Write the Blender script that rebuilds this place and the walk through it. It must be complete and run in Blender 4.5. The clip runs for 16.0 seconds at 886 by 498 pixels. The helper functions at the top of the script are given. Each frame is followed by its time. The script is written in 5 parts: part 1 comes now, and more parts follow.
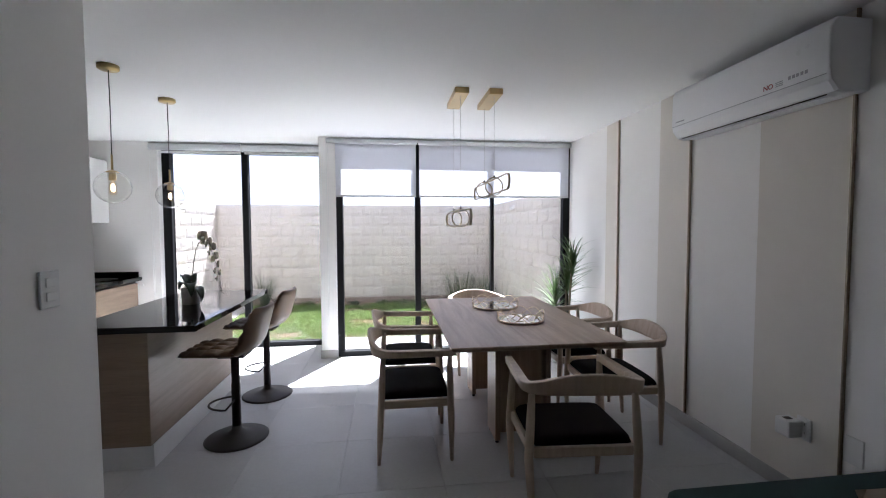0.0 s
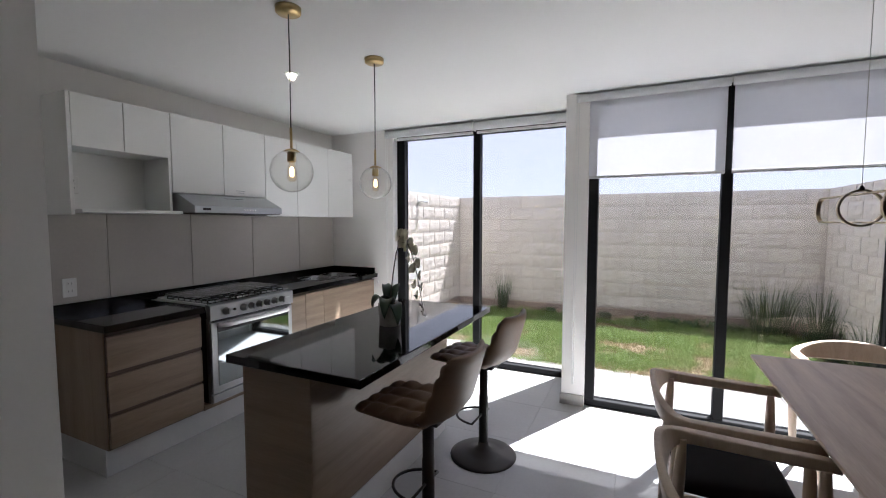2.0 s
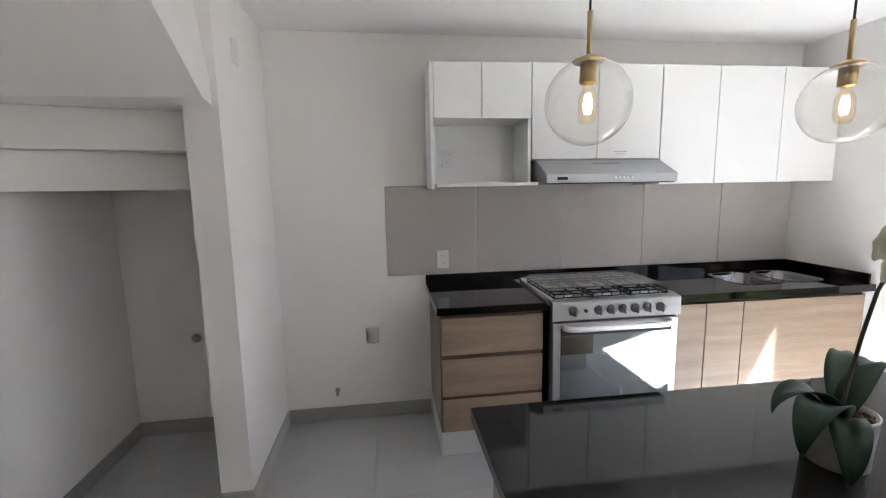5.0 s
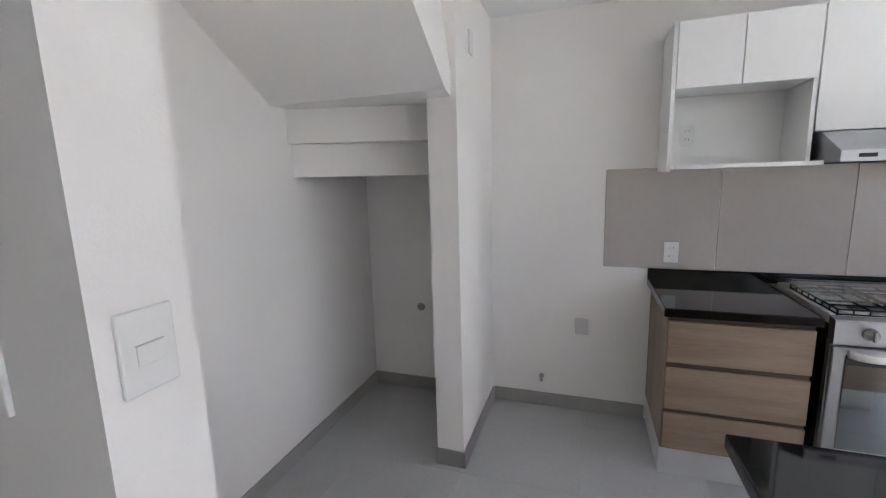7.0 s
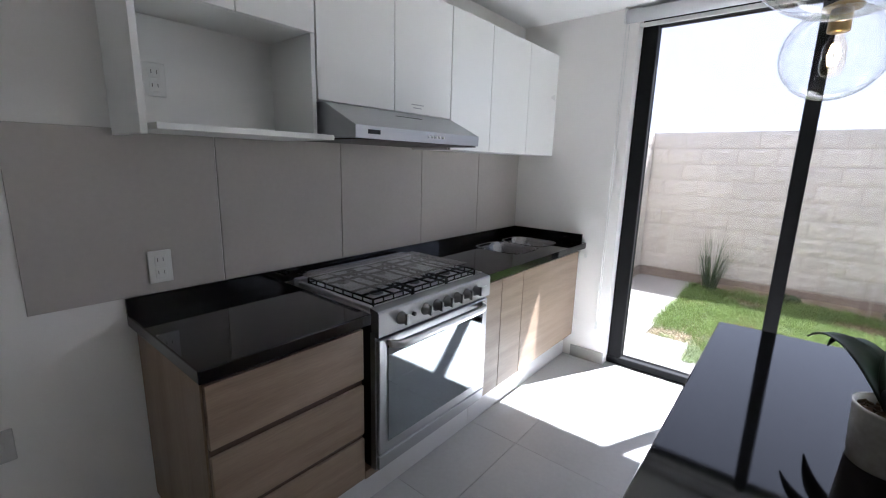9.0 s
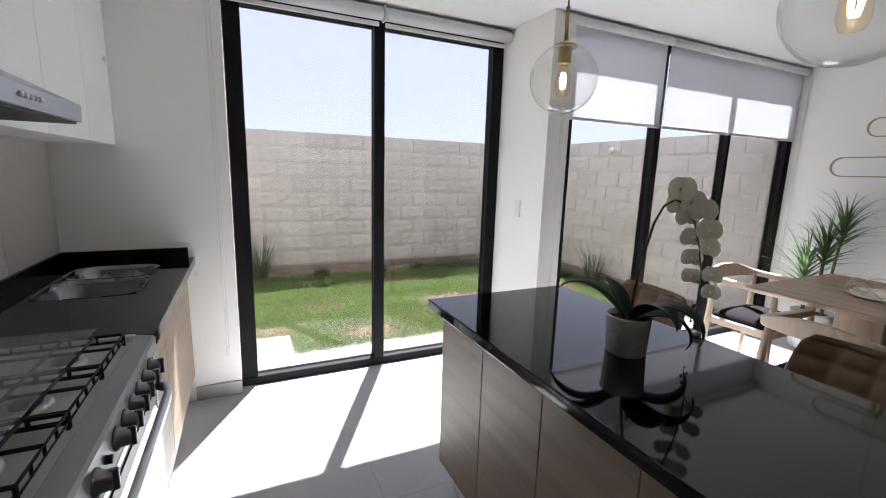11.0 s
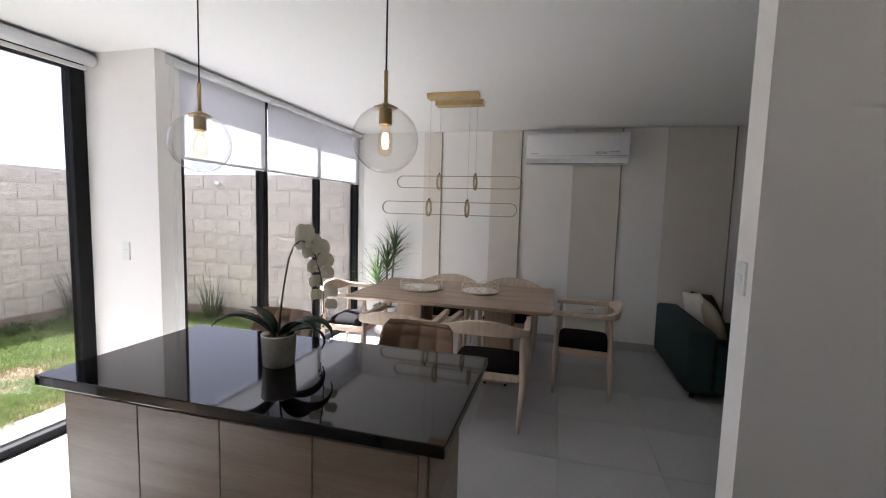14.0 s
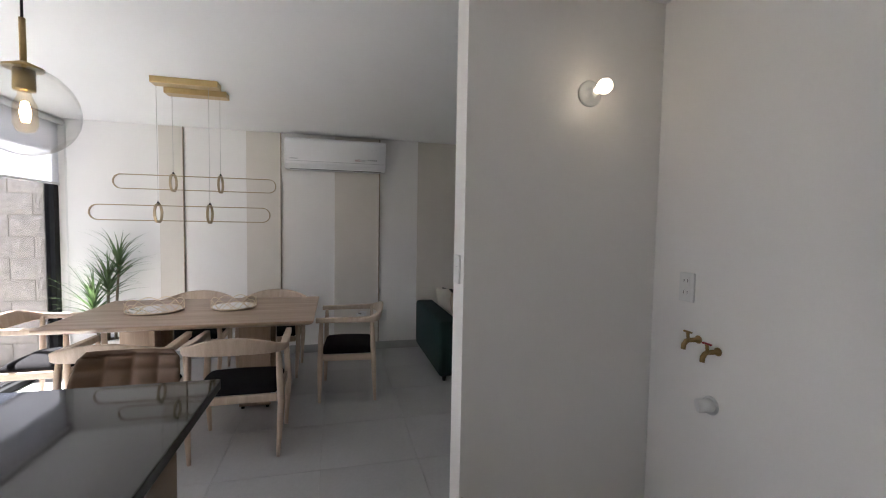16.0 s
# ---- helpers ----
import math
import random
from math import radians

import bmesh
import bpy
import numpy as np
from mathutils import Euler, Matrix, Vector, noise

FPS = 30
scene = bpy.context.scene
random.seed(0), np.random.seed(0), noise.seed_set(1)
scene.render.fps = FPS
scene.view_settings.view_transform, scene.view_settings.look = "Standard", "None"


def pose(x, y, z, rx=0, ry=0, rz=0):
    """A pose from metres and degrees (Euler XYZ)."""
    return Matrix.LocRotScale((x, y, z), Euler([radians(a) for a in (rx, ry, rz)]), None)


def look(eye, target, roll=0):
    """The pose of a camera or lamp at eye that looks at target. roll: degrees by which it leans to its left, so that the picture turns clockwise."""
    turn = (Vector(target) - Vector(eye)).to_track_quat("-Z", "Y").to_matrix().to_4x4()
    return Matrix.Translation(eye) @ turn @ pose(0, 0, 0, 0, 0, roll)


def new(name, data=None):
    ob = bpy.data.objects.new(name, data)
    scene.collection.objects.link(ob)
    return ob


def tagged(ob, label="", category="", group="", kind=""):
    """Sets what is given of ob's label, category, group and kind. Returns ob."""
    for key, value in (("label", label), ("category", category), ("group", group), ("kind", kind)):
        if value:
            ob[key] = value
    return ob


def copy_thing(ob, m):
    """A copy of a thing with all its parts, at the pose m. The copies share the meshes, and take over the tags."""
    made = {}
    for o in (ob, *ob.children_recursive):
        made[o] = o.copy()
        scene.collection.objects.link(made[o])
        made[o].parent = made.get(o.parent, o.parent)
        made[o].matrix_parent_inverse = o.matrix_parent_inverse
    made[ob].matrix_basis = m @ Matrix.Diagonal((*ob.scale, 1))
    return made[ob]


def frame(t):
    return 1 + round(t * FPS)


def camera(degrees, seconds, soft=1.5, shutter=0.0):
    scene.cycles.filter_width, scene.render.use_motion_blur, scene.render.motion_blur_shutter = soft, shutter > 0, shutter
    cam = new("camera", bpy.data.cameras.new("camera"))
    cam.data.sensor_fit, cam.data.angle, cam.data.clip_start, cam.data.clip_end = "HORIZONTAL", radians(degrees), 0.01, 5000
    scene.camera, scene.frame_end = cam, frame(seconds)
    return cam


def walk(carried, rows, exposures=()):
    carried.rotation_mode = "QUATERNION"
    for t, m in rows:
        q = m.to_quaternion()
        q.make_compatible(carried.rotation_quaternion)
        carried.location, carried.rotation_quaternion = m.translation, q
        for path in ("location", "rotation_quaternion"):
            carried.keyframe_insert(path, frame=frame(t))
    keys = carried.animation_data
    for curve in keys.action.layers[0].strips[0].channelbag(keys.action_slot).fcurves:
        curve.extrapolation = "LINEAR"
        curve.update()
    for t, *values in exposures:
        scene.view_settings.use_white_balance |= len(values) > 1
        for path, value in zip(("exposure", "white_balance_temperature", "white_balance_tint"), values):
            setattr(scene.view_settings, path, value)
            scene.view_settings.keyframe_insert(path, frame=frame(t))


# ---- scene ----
cam = camera(92.4, 16.0, 1.1)
PATH = [
    (0, (0.241, 0.757, 1.446), (0.494, 2.738, 1.348), -0.2),
    (0.5, (0.229, 1.102, 1.437), (0.178, 3.099, 1.341), 0.0),
    (1, (0.174, 1.454, 1.474), (-0.114, 3.43, 1.361), 0.2),
    (1.5, (0.127, 1.811, 1.489), (-0.374, 3.743, 1.365), 0.3),
    (2, (0.045, 2.115, 1.472), (-0.799, 3.923, 1.341), -0.0),
    (2.5, (-0.04, 2.405, 1.492), (-1.196, 4.031, 1.341), -0.2),
    (3, (-0.085, 2.661, 1.502), (-1.528, 4.037, 1.342), -0.6),
    (3.5, (-0.21, 2.874, 1.48), (-1.926, 3.887, 1.311), -0.9),
    (5.8, (-0.506, 3.182, 1.526), (-2.475, 3.031, 1.21), -1.4),
    (6, (-0.504, 3.164, 1.523), (-2.458, 2.878, 1.209), -1.5),
    (6.5, (-0.487, 3.116, 1.528), (-2.384, 2.569, 1.208), -1.6),
    (7, (-0.509, 3.05, 1.51), (-2.378, 2.416, 1.181), -1.6),
    (7.5, (-0.671, 2.963, 1.477), (-2.605, 2.586, 1.136), -0.1),
    (8, (-0.894, 2.939, 1.431), (-2.855, 3.122, 1.085), 0.8),
    (8.5, (-1.205, 2.986, 1.465), (-2.973, 3.83, 1.065), 1.3),
    (9, (-1.456, 3.016, 1.453), (-2.7, 4.529, 1.05), 1.5),
    (9.5, (-1.697, 3.084, 1.43), (-2.307, 4.945, 1.025), 1.8),
    (9.7, (-1.796, 3.141, 1.411), (-2.148, 5.069, 1.013), 1.7),
    (11.8, (-2.583, 3.28, 1.47), (-1.247, 4.728, 1.128), 1.5),
    (12, (-2.645, 3.288, 1.497), (-1.193, 4.618, 1.15), 1.4),
    (12.5, (-2.697, 3.255, 1.512), (-1.06, 4.355, 1.181), 1.3),
    (13, (-2.698, 3.216, 1.496), (-0.946, 4.144, 1.235), 1.2),
    (13.5, (-2.67, 3.179, 1.496), (-0.834, 3.945, 1.289), 1.3),
    (14, (-2.65, 3.129, 1.498), (-0.725, 3.641, 1.32), 1.6),
    (14.5, (-2.64, 3.067, 1.496), (-0.656, 3.27, 1.339), 1.5),
    (15, (-2.637, 3.017, 1.479), (-0.642, 2.942, 1.348), 1.4),
    (15.5, (-2.624, 2.979, 1.471), (-0.653, 2.66, 1.352), 1.2),
    (16, (-2.601, 2.968, 1.467), (-0.665, 2.48, 1.357), 1.0),
]
EXPOSURES = [(0, 4.42, 5600, 12), (1.5, 3.98, 5780, 12), (2.5, 3.80, 5950, 12), (3, 3.90, 6050, 12), (3.5, 4.17, 6050, 12), (6, 5.18, 5800, 12), (7, 5.15, 5750, 12), (8, 5.10, 5750, 12), (8.5, 4.85, 5700, 11), (9, 4.27, 5600, 11), (9.7, 3.87, 5650, 11), (12, 3.87, 6000, 12), (13, 3.92, 6000, 13), (13.5, 4.12, 6020, 13), (14.5, 4.43, 5960, 13), (16, 4.60, 5980, 12)]
walk(cam, [(t, look(eye, target, roll)) for t, eye, target, roll in PATH], EXPOSURES)

# ---- world, sun and exposure ----
SUN_FROM = Vector((0.45 * 0.485, 0.893 * 0.485, 0.875)).normalized()
world = bpy.data.worlds.new("world")
scene.world = world
world.use_nodes = True
wn, wl = world.node_tree.nodes, world.node_tree.links
sky = wn.new("ShaderNodeTexSky")
sky.sky_type, sky.sun_disc = "NISHITA", False
sky.sun_elevation, sky.sun_rotation = radians(61), math.atan2(SUN_FROM.x, SUN_FROM.y)
sky.dust_density, sky.air_density, sky.altitude = 0.8, 1.0, 1800
wn["Background"].inputs["Strength"].default_value = 0.078
haze = wn.new("ShaderNodeMix")
haze.data_type = "RGBA"
haze.inputs[0].default_value = 0.90  # thin white haze over the whole sky
haze.inputs[7].default_value = (2.78, 2.72, 2.93, 1)
wl.new(sky.outputs[0], haze.inputs[6])
wl.new(haze.outputs[2], wn["Background"].inputs["Color"])
sun = new("sun", bpy.data.lights.new("sun", "SUN"))
sun.data.energy, sun.data.angle, sun.data.color = 2.25, radians(0.8), (1.0, 0.96, 0.9)
sun.matrix_world = look(SUN_FROM * 30, (0, 0, 0))


# ---- materials ----
def nodes_of(name):
    m = bpy.data.materials.new(name)
    m.use_nodes = True
    nt = m.node_tree
    return m, nt, nt.nodes["Principled BSDF"], nt.nodes["Material Output"]


def add(nt, kind, **sets):
    n = nt.nodes.new(kind)
    for k, v in sets.items():
        n.inputs[k.replace("_", " ")].default_value = v
    return n


def rgb(c, k=1.0):
    return (c[0] * k, c[1] * k, c[2] * k, 1)


def surface(name, base, rough=0.5, metal=0.0, scale=6.0, vary=0.06, grain=80.0, bump=0.03, piece=0.0, coat=0.0, stretch=(1, 1, 1), rvary=0.06, spec=0.5, relief=0.01):
    """A plain material: two scales of noise in colour and gloss, fine relief, a tint for each piece."""
    m, nt, b, out = nodes_of(name)
    L = nt.links.new
    tc = nt.nodes.new("ShaderNodeTexCoord")
    mp = nt.nodes.new("ShaderNodeMapping")
    mp.inputs["Scale"].default_value = stretch
    L(tc.outputs["Object"], mp.inputs[0])
    big, fine = add(nt, "ShaderNodeTexNoise", Scale=scale, Detail=4.0), add(nt, "ShaderNodeTexNoise", Scale=grain, Detail=3.0)
    L(mp.outputs[0], big.inputs["Vector"]), L(mp.outputs[0], fine.inputs["Vector"])
    mixf = nt.nodes.new("ShaderNodeMath")
    mixf.operation = "MULTIPLY_ADD"
    mixf.inputs[1].default_value = 0.45
    L(fine.outputs[0], mixf.inputs[0]), L(big.outputs[0], mixf.inputs[2])
    ramp = nt.nodes.new("ShaderNodeValToRGB")
    ramp.color_ramp.elements[0].position, ramp.color_ramp.elements[1].position = 0.45, 1.0
    ramp.color_ramp.elements[0].color, ramp.color_ramp.elements[1].color = rgb(base, 1 - vary), rgb(base, 1 + vary)
    L(mixf.outputs[0], ramp.inputs[0])
    col = ramp.outputs[0]
    if piece:
        info = nt.nodes.new("ShaderNodeObjectInfo")
        hsv = nt.nodes.new("ShaderNodeHueSaturation")
        mr = add(nt, "ShaderNodeMapRange", To_Min=1 - piece, To_Max=1 + piece)
        L(info.outputs["Random"], mr.inputs[0]), L(mr.outputs[0], hsv.inputs["Value"]), L(col, hsv.inputs["Color"])
        col = hsv.outputs[0]
    L(col, b.inputs["Base Color"])
    rr = add(nt, "ShaderNodeMapRange", To_Min=max(rough - rvary, 0.02), To_Max=min(rough + rvary, 1))
    L(big.outputs[0], rr.inputs[0]), L(rr.outputs[0], b.inputs["Roughness"])
    b.inputs["Metallic"].default_value = metal
    b.inputs["Coat Weight"].default_value = coat
    b.inputs["Specular IOR Level"].default_value = spec
    if bump:
        bp = add(nt, "ShaderNodeBump", Strength=bump, Distance=relief)
        L(fine.outputs[0], bp.inputs["Height"]), L(bp.outputs[0], b.inputs["Normal"])
    return m


def wood(name, dark, light, axis="z", rough=0.45, scale=14.0, piece=0.05, contrast=1.0):
    """Veneer or solid wood: long grain along one axis, broad figure and pores."""
    m, nt, b, out = nodes_of(name)
    L = nt.links.new
    tc = nt.nodes.new("ShaderNodeTexCoord")
    info = nt.nodes.new("ShaderNodeObjectInfo")
    off = nt.nodes.new("ShaderNodeVectorMath")
    off.operation = "ADD"
    sc = nt.nodes.new("ShaderNodeVectorMath")
    sc.operation = "SCALE"
    comb = nt.nodes.new("ShaderNodeCombineXYZ")
    for k in range(3):
        L(info.outputs["Random"], comb.inputs[k])
    L(comb.outputs[0], sc.inputs[0])
    sc.inputs["Scale"].default_value = 7.0
    L(tc.outputs["Object"], off.inputs[0]), L(sc.outputs[0], off.inputs[1])
    mp = nt.nodes.new("ShaderNodeMapping")
    mp.inputs["Scale"].default_value = [0.07 if a == axis else 1.0 for a in "xyz"]
    L(off.outputs[0], mp.inputs[0])
    figure, pores = add(nt, "ShaderNodeTexNoise", Scale=scale, Detail=5.0, Distortion=0.6), add(nt, "ShaderNodeTexNoise", Scale=scale * 14, Detail=2.0)
    L(mp.outputs[0], figure.inputs["Vector"]), L(mp.outputs[0], pores.inputs["Vector"])
    ma = nt.nodes.new("ShaderNodeMath")
    ma.operation = "MULTIPLY_ADD"
    ma.inputs[1].default_value = 0.35
    L(pores.outputs[0], ma.inputs[0]), L(figure.outputs[0], ma.inputs[2])
    ramp = nt.nodes.new("ShaderNodeValToRGB")
    ramp.color_ramp.elements[0].position, ramp.color_ramp.elements[1].position = 0.67 - 0.25 / contrast, 0.67 + 0.25 / contrast
    ramp.color_ramp.elements[0].color, ramp.color_ramp.elements[1].color = rgb(dark), rgb(light)
    L(ma.outputs[0], ramp.inputs[0])
    hsv = nt.nodes.new("ShaderNodeHueSaturation")
    mr = add(nt, "ShaderNodeMapRange", To_Min=1 - piece, To_Max=1 + piece)
    L(info.outputs["Random"], mr.inputs[0]), L(mr.outputs[0], hsv.inputs["Value"]), L(ramp.outputs[0], hsv.inputs["Color"])
    L(hsv.outputs[0], b.inputs["Base Color"])
    b.inputs["Roughness"].default_value = rough
    bp = add(nt, "ShaderNodeBump", Strength=0.06, Distance=0.003)
    L(pores.outputs[0], bp.inputs["Height"]), L(bp.outputs[0], b.inputs["Normal"])
    return m


def pane_glass(name, tint=(0.97, 0.98, 0.97), gloss=0.6, power=4.0, rough=0.0):
    """A thin sheet: clear, with mirror gloss that grows towards grazing."""
    m, nt, b, out = nodes_of(name)
    nt.nodes.remove(b)
    L = nt.links.new
    tr, gl, lw, mx = (nt.nodes.new("ShaderNode" + k) for k in ("BsdfTransparent", "BsdfGlossy", "LayerWeight", "MixShader"))
    tr.inputs[0].default_value = rgb(tint)
    gl.inputs["Roughness"].default_value = rough
    lw.inputs[0].default_value = 0.5
    pw = nt.nodes.new("ShaderNodeMath")
    pw.operation = "POWER"
    pw.inputs[1].default_value = power
    ma = nt.nodes.new("ShaderNodeMath")
    ma.operation = "MULTIPLY_ADD"
    ma.inputs[1].default_value, ma.inputs[2].default_value = gloss, 0.03
    L(lw.outputs["Facing"], pw.inputs[0]), L(pw.outputs[0], ma.inputs[0]), L(ma.outputs[0], mx.inputs[0])
    L(tr.outputs[0], mx.inputs[1]), L(gl.outputs[0], mx.inputs[2]), L(mx.outputs[0], out.inputs[0])
    return m


def sheet(name, base, through_light=0.5, rough=0.8, clear=0.0, mottle=0.13):
    """Cloth or leaf: part of the light goes through."""
    m, nt, b, out = nodes_of(name)
    L = nt.links.new
    tc = nt.nodes.new("ShaderNodeTexCoord")
    nz = add(nt, "ShaderNodeTexNoise", Scale=30.0, Detail=4.0)
    L(tc.outputs["Object"], nz.inputs["Vector"])
    ramp = nt.nodes.new("ShaderNodeValToRGB")
    ramp.color_ramp.elements[0].color, ramp.color_ramp.elements[1].color = rgb(base, 1 - mottle), rgb(base, 1 + mottle)
    L(nz.outputs[0], ramp.inputs[0])
    L(ramp.outputs[0], b.inputs["Base Color"])
    b.inputs["Roughness"].default_value = rough
    tl, mx = nt.nodes.new("ShaderNodeBsdfTranslucent"), nt.nodes.new("ShaderNodeMixShader")
    L(ramp.outputs[0], tl.inputs[0])
    mx.inputs[0].default_value = through_light
    L(b.outputs[0], mx.inputs[1]), L(tl.outputs[0], mx.inputs[2])
    last = mx
    if clear:
        t2, m2 = nt.nodes.new("ShaderNodeBsdfTransparent"), nt.nodes.new("ShaderNodeMixShader")
        m2.inputs[0].default_value = clear
        L(mx.outputs[0], m2.inputs[1]), L(t2.outputs[0], m2.inputs[2])
        last = m2
    L(last.outputs[0], out.inputs[0])
    return m


def glow(name, colour, strength):
    m, nt, b, out = nodes_of(name)
    b.inputs["Emission Color"].default_value = rgb(colour)
    b.inputs["Emission Strength"].default_value = strength
    return m


M = {}
M["paint"] = surface("wall_paint", (0.90, 0.88, 0.85), 0.75, scale=1.3, vary=0.02, grain=160, bump=0.05)
M["ceiling"] = surface("ceiling_paint", (0.895, 0.89, 0.88), 0.85, scale=1.0, vary=0.02, grain=120, bump=0.06)
M["beige"] = surface("beige_wall_panel", (0.755, 0.71, 0.64), 0.65, scale=3, vary=0.03, grain=200, bump=0.05)
M["tile"] = surface("grey_porcelain_tile", (0.462, 0.462, 0.460), 0.36, scale=2.2, vary=0.09, grain=45, bump=0.015, piece=0.014, rvary=0.08)
M["grout"] = surface("grey_grout", (0.45, 0.44, 0.425), 0.9, scale=20, vary=0.1, grain=200, bump=0.1)
M["skirt"] = surface("grey_tile_skirting", (0.40, 0.39, 0.37), 0.45, scale=4, vary=0.07, grain=60, bump=0.02, piece=0.03)
M["splash"] = surface("grey_wall_tile", (0.50, 0.465, 0.435), 0.4, scale=2.5, vary=0.06, grain=50, bump=0.02, piece=0.025)
M["granite"] = surface("black_granite", (0.005, 0.005, 0.0055), 0.05, spec=0.42, scale=60, vary=0.5, grain=600, bump=0.0, rvary=0.02)
M["lacquer"] = surface("white_lacquer", (0.84, 0.84, 0.82), 0.3, scale=3, vary=0.01, grain=90, bump=0.008)
M["oak_h"] = wood("oak_veneer_horizontal", (0.198, 0.140, 0.096), (0.318, 0.238, 0.172), "y", 0.45, 16)
M["oak_v"] = wood("oak_veneer_upright", (0.198, 0.140, 0.096), (0.318, 0.238, 0.172), "z", 0.45, 13)
M["oak_x"] = wood("oak_veneer_end", (0.198, 0.140, 0.096), (0.318, 0.238, 0.172), "x", 0.45, 13)
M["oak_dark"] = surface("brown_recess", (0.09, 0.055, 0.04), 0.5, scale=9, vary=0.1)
M["ash"] = wood("pale_ash_wood", (0.44, 0.33, 0.24), (0.62, 0.50, 0.39), "z", 0.5, 26, contrast=0.8)
M["ash_y"] = wood("pale_ash_wood_rail", (0.44, 0.33, 0.24), (0.62, 0.50, 0.39), "y", 0.5, 26, contrast=0.8)
M["table"] = wood("brown_oak_tabletop", (0.265, 0.183, 0.122), (0.45, 0.335, 0.24), "y", 0.42, 18)
M["table_v"] = wood("brown_oak_table_leg", (0.265, 0.183, 0.122), (0.45, 0.335, 0.24), "z", 0.45, 18)
M["steel"] = surface("brushed_steel", (0.40, 0.40, 0.41), 0.34, 1.0, scale=5, vary=0.04, grain=160, bump=0.01, stretch=(1, 0.05, 1))
M["steel_dark"] = surface("hood_steel", (0.45, 0.46, 0.48), 0.38, 1.0, scale=5, vary=0.05, grain=160, bump=0.01, stretch=(1, 0.05, 1))
M["panel_steel"] = surface("satin_steel_panel", (0.34, 0.34, 0.345), 0.5, 0.65, scale=5, vary=0.04, grain=160, bump=0.01, stretch=(1, 0.05, 1))
M["sink_steel"] = surface("sink_steel", (0.27, 0.27, 0.275), 0.26, 1.0, scale=9, vary=0.08, grain=120, bump=0.01)
M["blue"] = surface("blue_plastic", (0.02, 0.05, 0.20), 0.4, scale=9, vary=0.05, bump=0)
M["knob"] = surface("grey_metal_knob", (0.20, 0.20, 0.205), 0.4, 0.7, scale=12, vary=0.08)
M["hob"] = surface("satin_steel_hob", (0.74, 0.74, 0.74), 0.42, 0.6, scale=6, vary=0.05, grain=160, bump=0.01)
M["panel_edge"] = surface("bronze_edge", (0.34, 0.28, 0.21), 0.42, 0.8, scale=20, vary=0.15)
M["old_brass"] = surface("aged_brass", (0.36, 0.25, 0.11), 0.4, 0.9, scale=20, vary=0.2)
M["plinth"] = surface("aluminium_plinth", (0.70, 0.70, 0.70), 0.32, 0.25, scale=4, vary=0.04, grain=100, bump=0.01)
M["alu"] = surface("black_aluminium", (0.010, 0.010, 0.011), 0.6, 0.0, spec=0.12, scale=9, vary=0.2, grain=300, bump=0.02)
M["black_iron"] = surface("black_cast_iron", (0.014, 0.014, 0.014), 0.55, 0.0, spec=0.25, scale=20, vary=0.2, grain=250, bump=0.06)
M["dark_metal"] = surface("dark_bronze_metal", (0.035, 0.030, 0.028), 0.5, 0.3, scale=10, vary=0.12, grain=300, bump=0.03)
M["brass"] = surface("brushed_brass", (0.54, 0.40, 0.19), 0.32, 1.0, scale=8, vary=0.06, grain=200, bump=0.01)
M["gold"] = surface("gold_wire", (0.72, 0.60, 0.42), 0.32, 1.0, scale=8, vary=0.06)
M["ring"] = surface("satin_bronze", (0.42, 0.34, 0.22), 0.38, 1.0, scale=8, vary=0.08)
# grey pane tint is added to darken the garden seen from the room
M["glass"] = pane_glass("view_dimming_glass", (0.525, 0.525, 0.53), 0.5, 5.0)
M["globe"] = pane_glass("lamp_glass", (0.955, 0.952, 0.94), 0.7, 2.6)
M["lid_glass"] = pane_glass("smoked_glass", (0.90, 0.905, 0.91), 0.65, 2.4)
M["oven_glass"] = surface("mirror_oven_glass", (0.29, 0.32, 0.33), 0.04, 1.0, scale=3, vary=0.02, bump=0.0, rvary=0.01)
M["mirror"] = surface("tray_mirror", (0.85, 0.85, 0.85), 0.03, 1.0, scale=3, vary=0.01, bump=0.0, rvary=0.01)
M["blind"] = sheet("roller_blind_cloth", (0.82, 0.825, 0.88), 0.185, 0.9, 0.05, 0.02)
M["blind_roll"] = surface("rolled_blind_cloth", (0.70, 0.70, 0.71), 0.8, scale=12, vary=0.03, grain=300, bump=0.05)
M["plastic"] = surface("white_plastic", (0.80, 0.80, 0.78), 0.35, scale=5, vary=0.015, bump=0.0)
M["plate_grey"] = surface("pale_grey_plastic", (0.63, 0.615, 0.60), 0.4, scale=5, vary=0.02, bump=0.0)
M["ac"] = surface("air_conditioner_plastic", (0.88, 0.88, 0.89), 0.3, scale=4, vary=0.012, bump=0.0)
M["black_plastic"] = surface("black_plastic", (0.015, 0.015, 0.015), 0.4, spec=0.25, scale=8, vary=0.1, bump=0.0)
M["red"] = surface("red_ink", (0.35, 0.03, 0.05), 0.5, vary=0.02, bump=0)
M["grey_ink"] = surface("grey_ink", (0.42, 0.42, 0.44), 0.5, vary=0.02, bump=0)
M["leather"] = surface("taupe_leather", (0.178, 0.106, 0.060), 0.48, scale=7, vary=0.12, grain=260, bump=0.12)
M["seat"] = surface("black_seat_cloth", (0.012, 0.011, 0.012), 0.9, spec=0.1, scale=10, vary=0.15, grain=420, bump=0.3)
M["sofa"] = surface("dark_green_velvet", (0.006, 0.030, 0.029), 0.8, scale=5, vary=0.2, grain=300, bump=0.15)
M["linen"] = surface("ivory_linen", (0.66, 0.61, 0.53), 0.9, scale=8, vary=0.06, grain=350, bump=0.3)
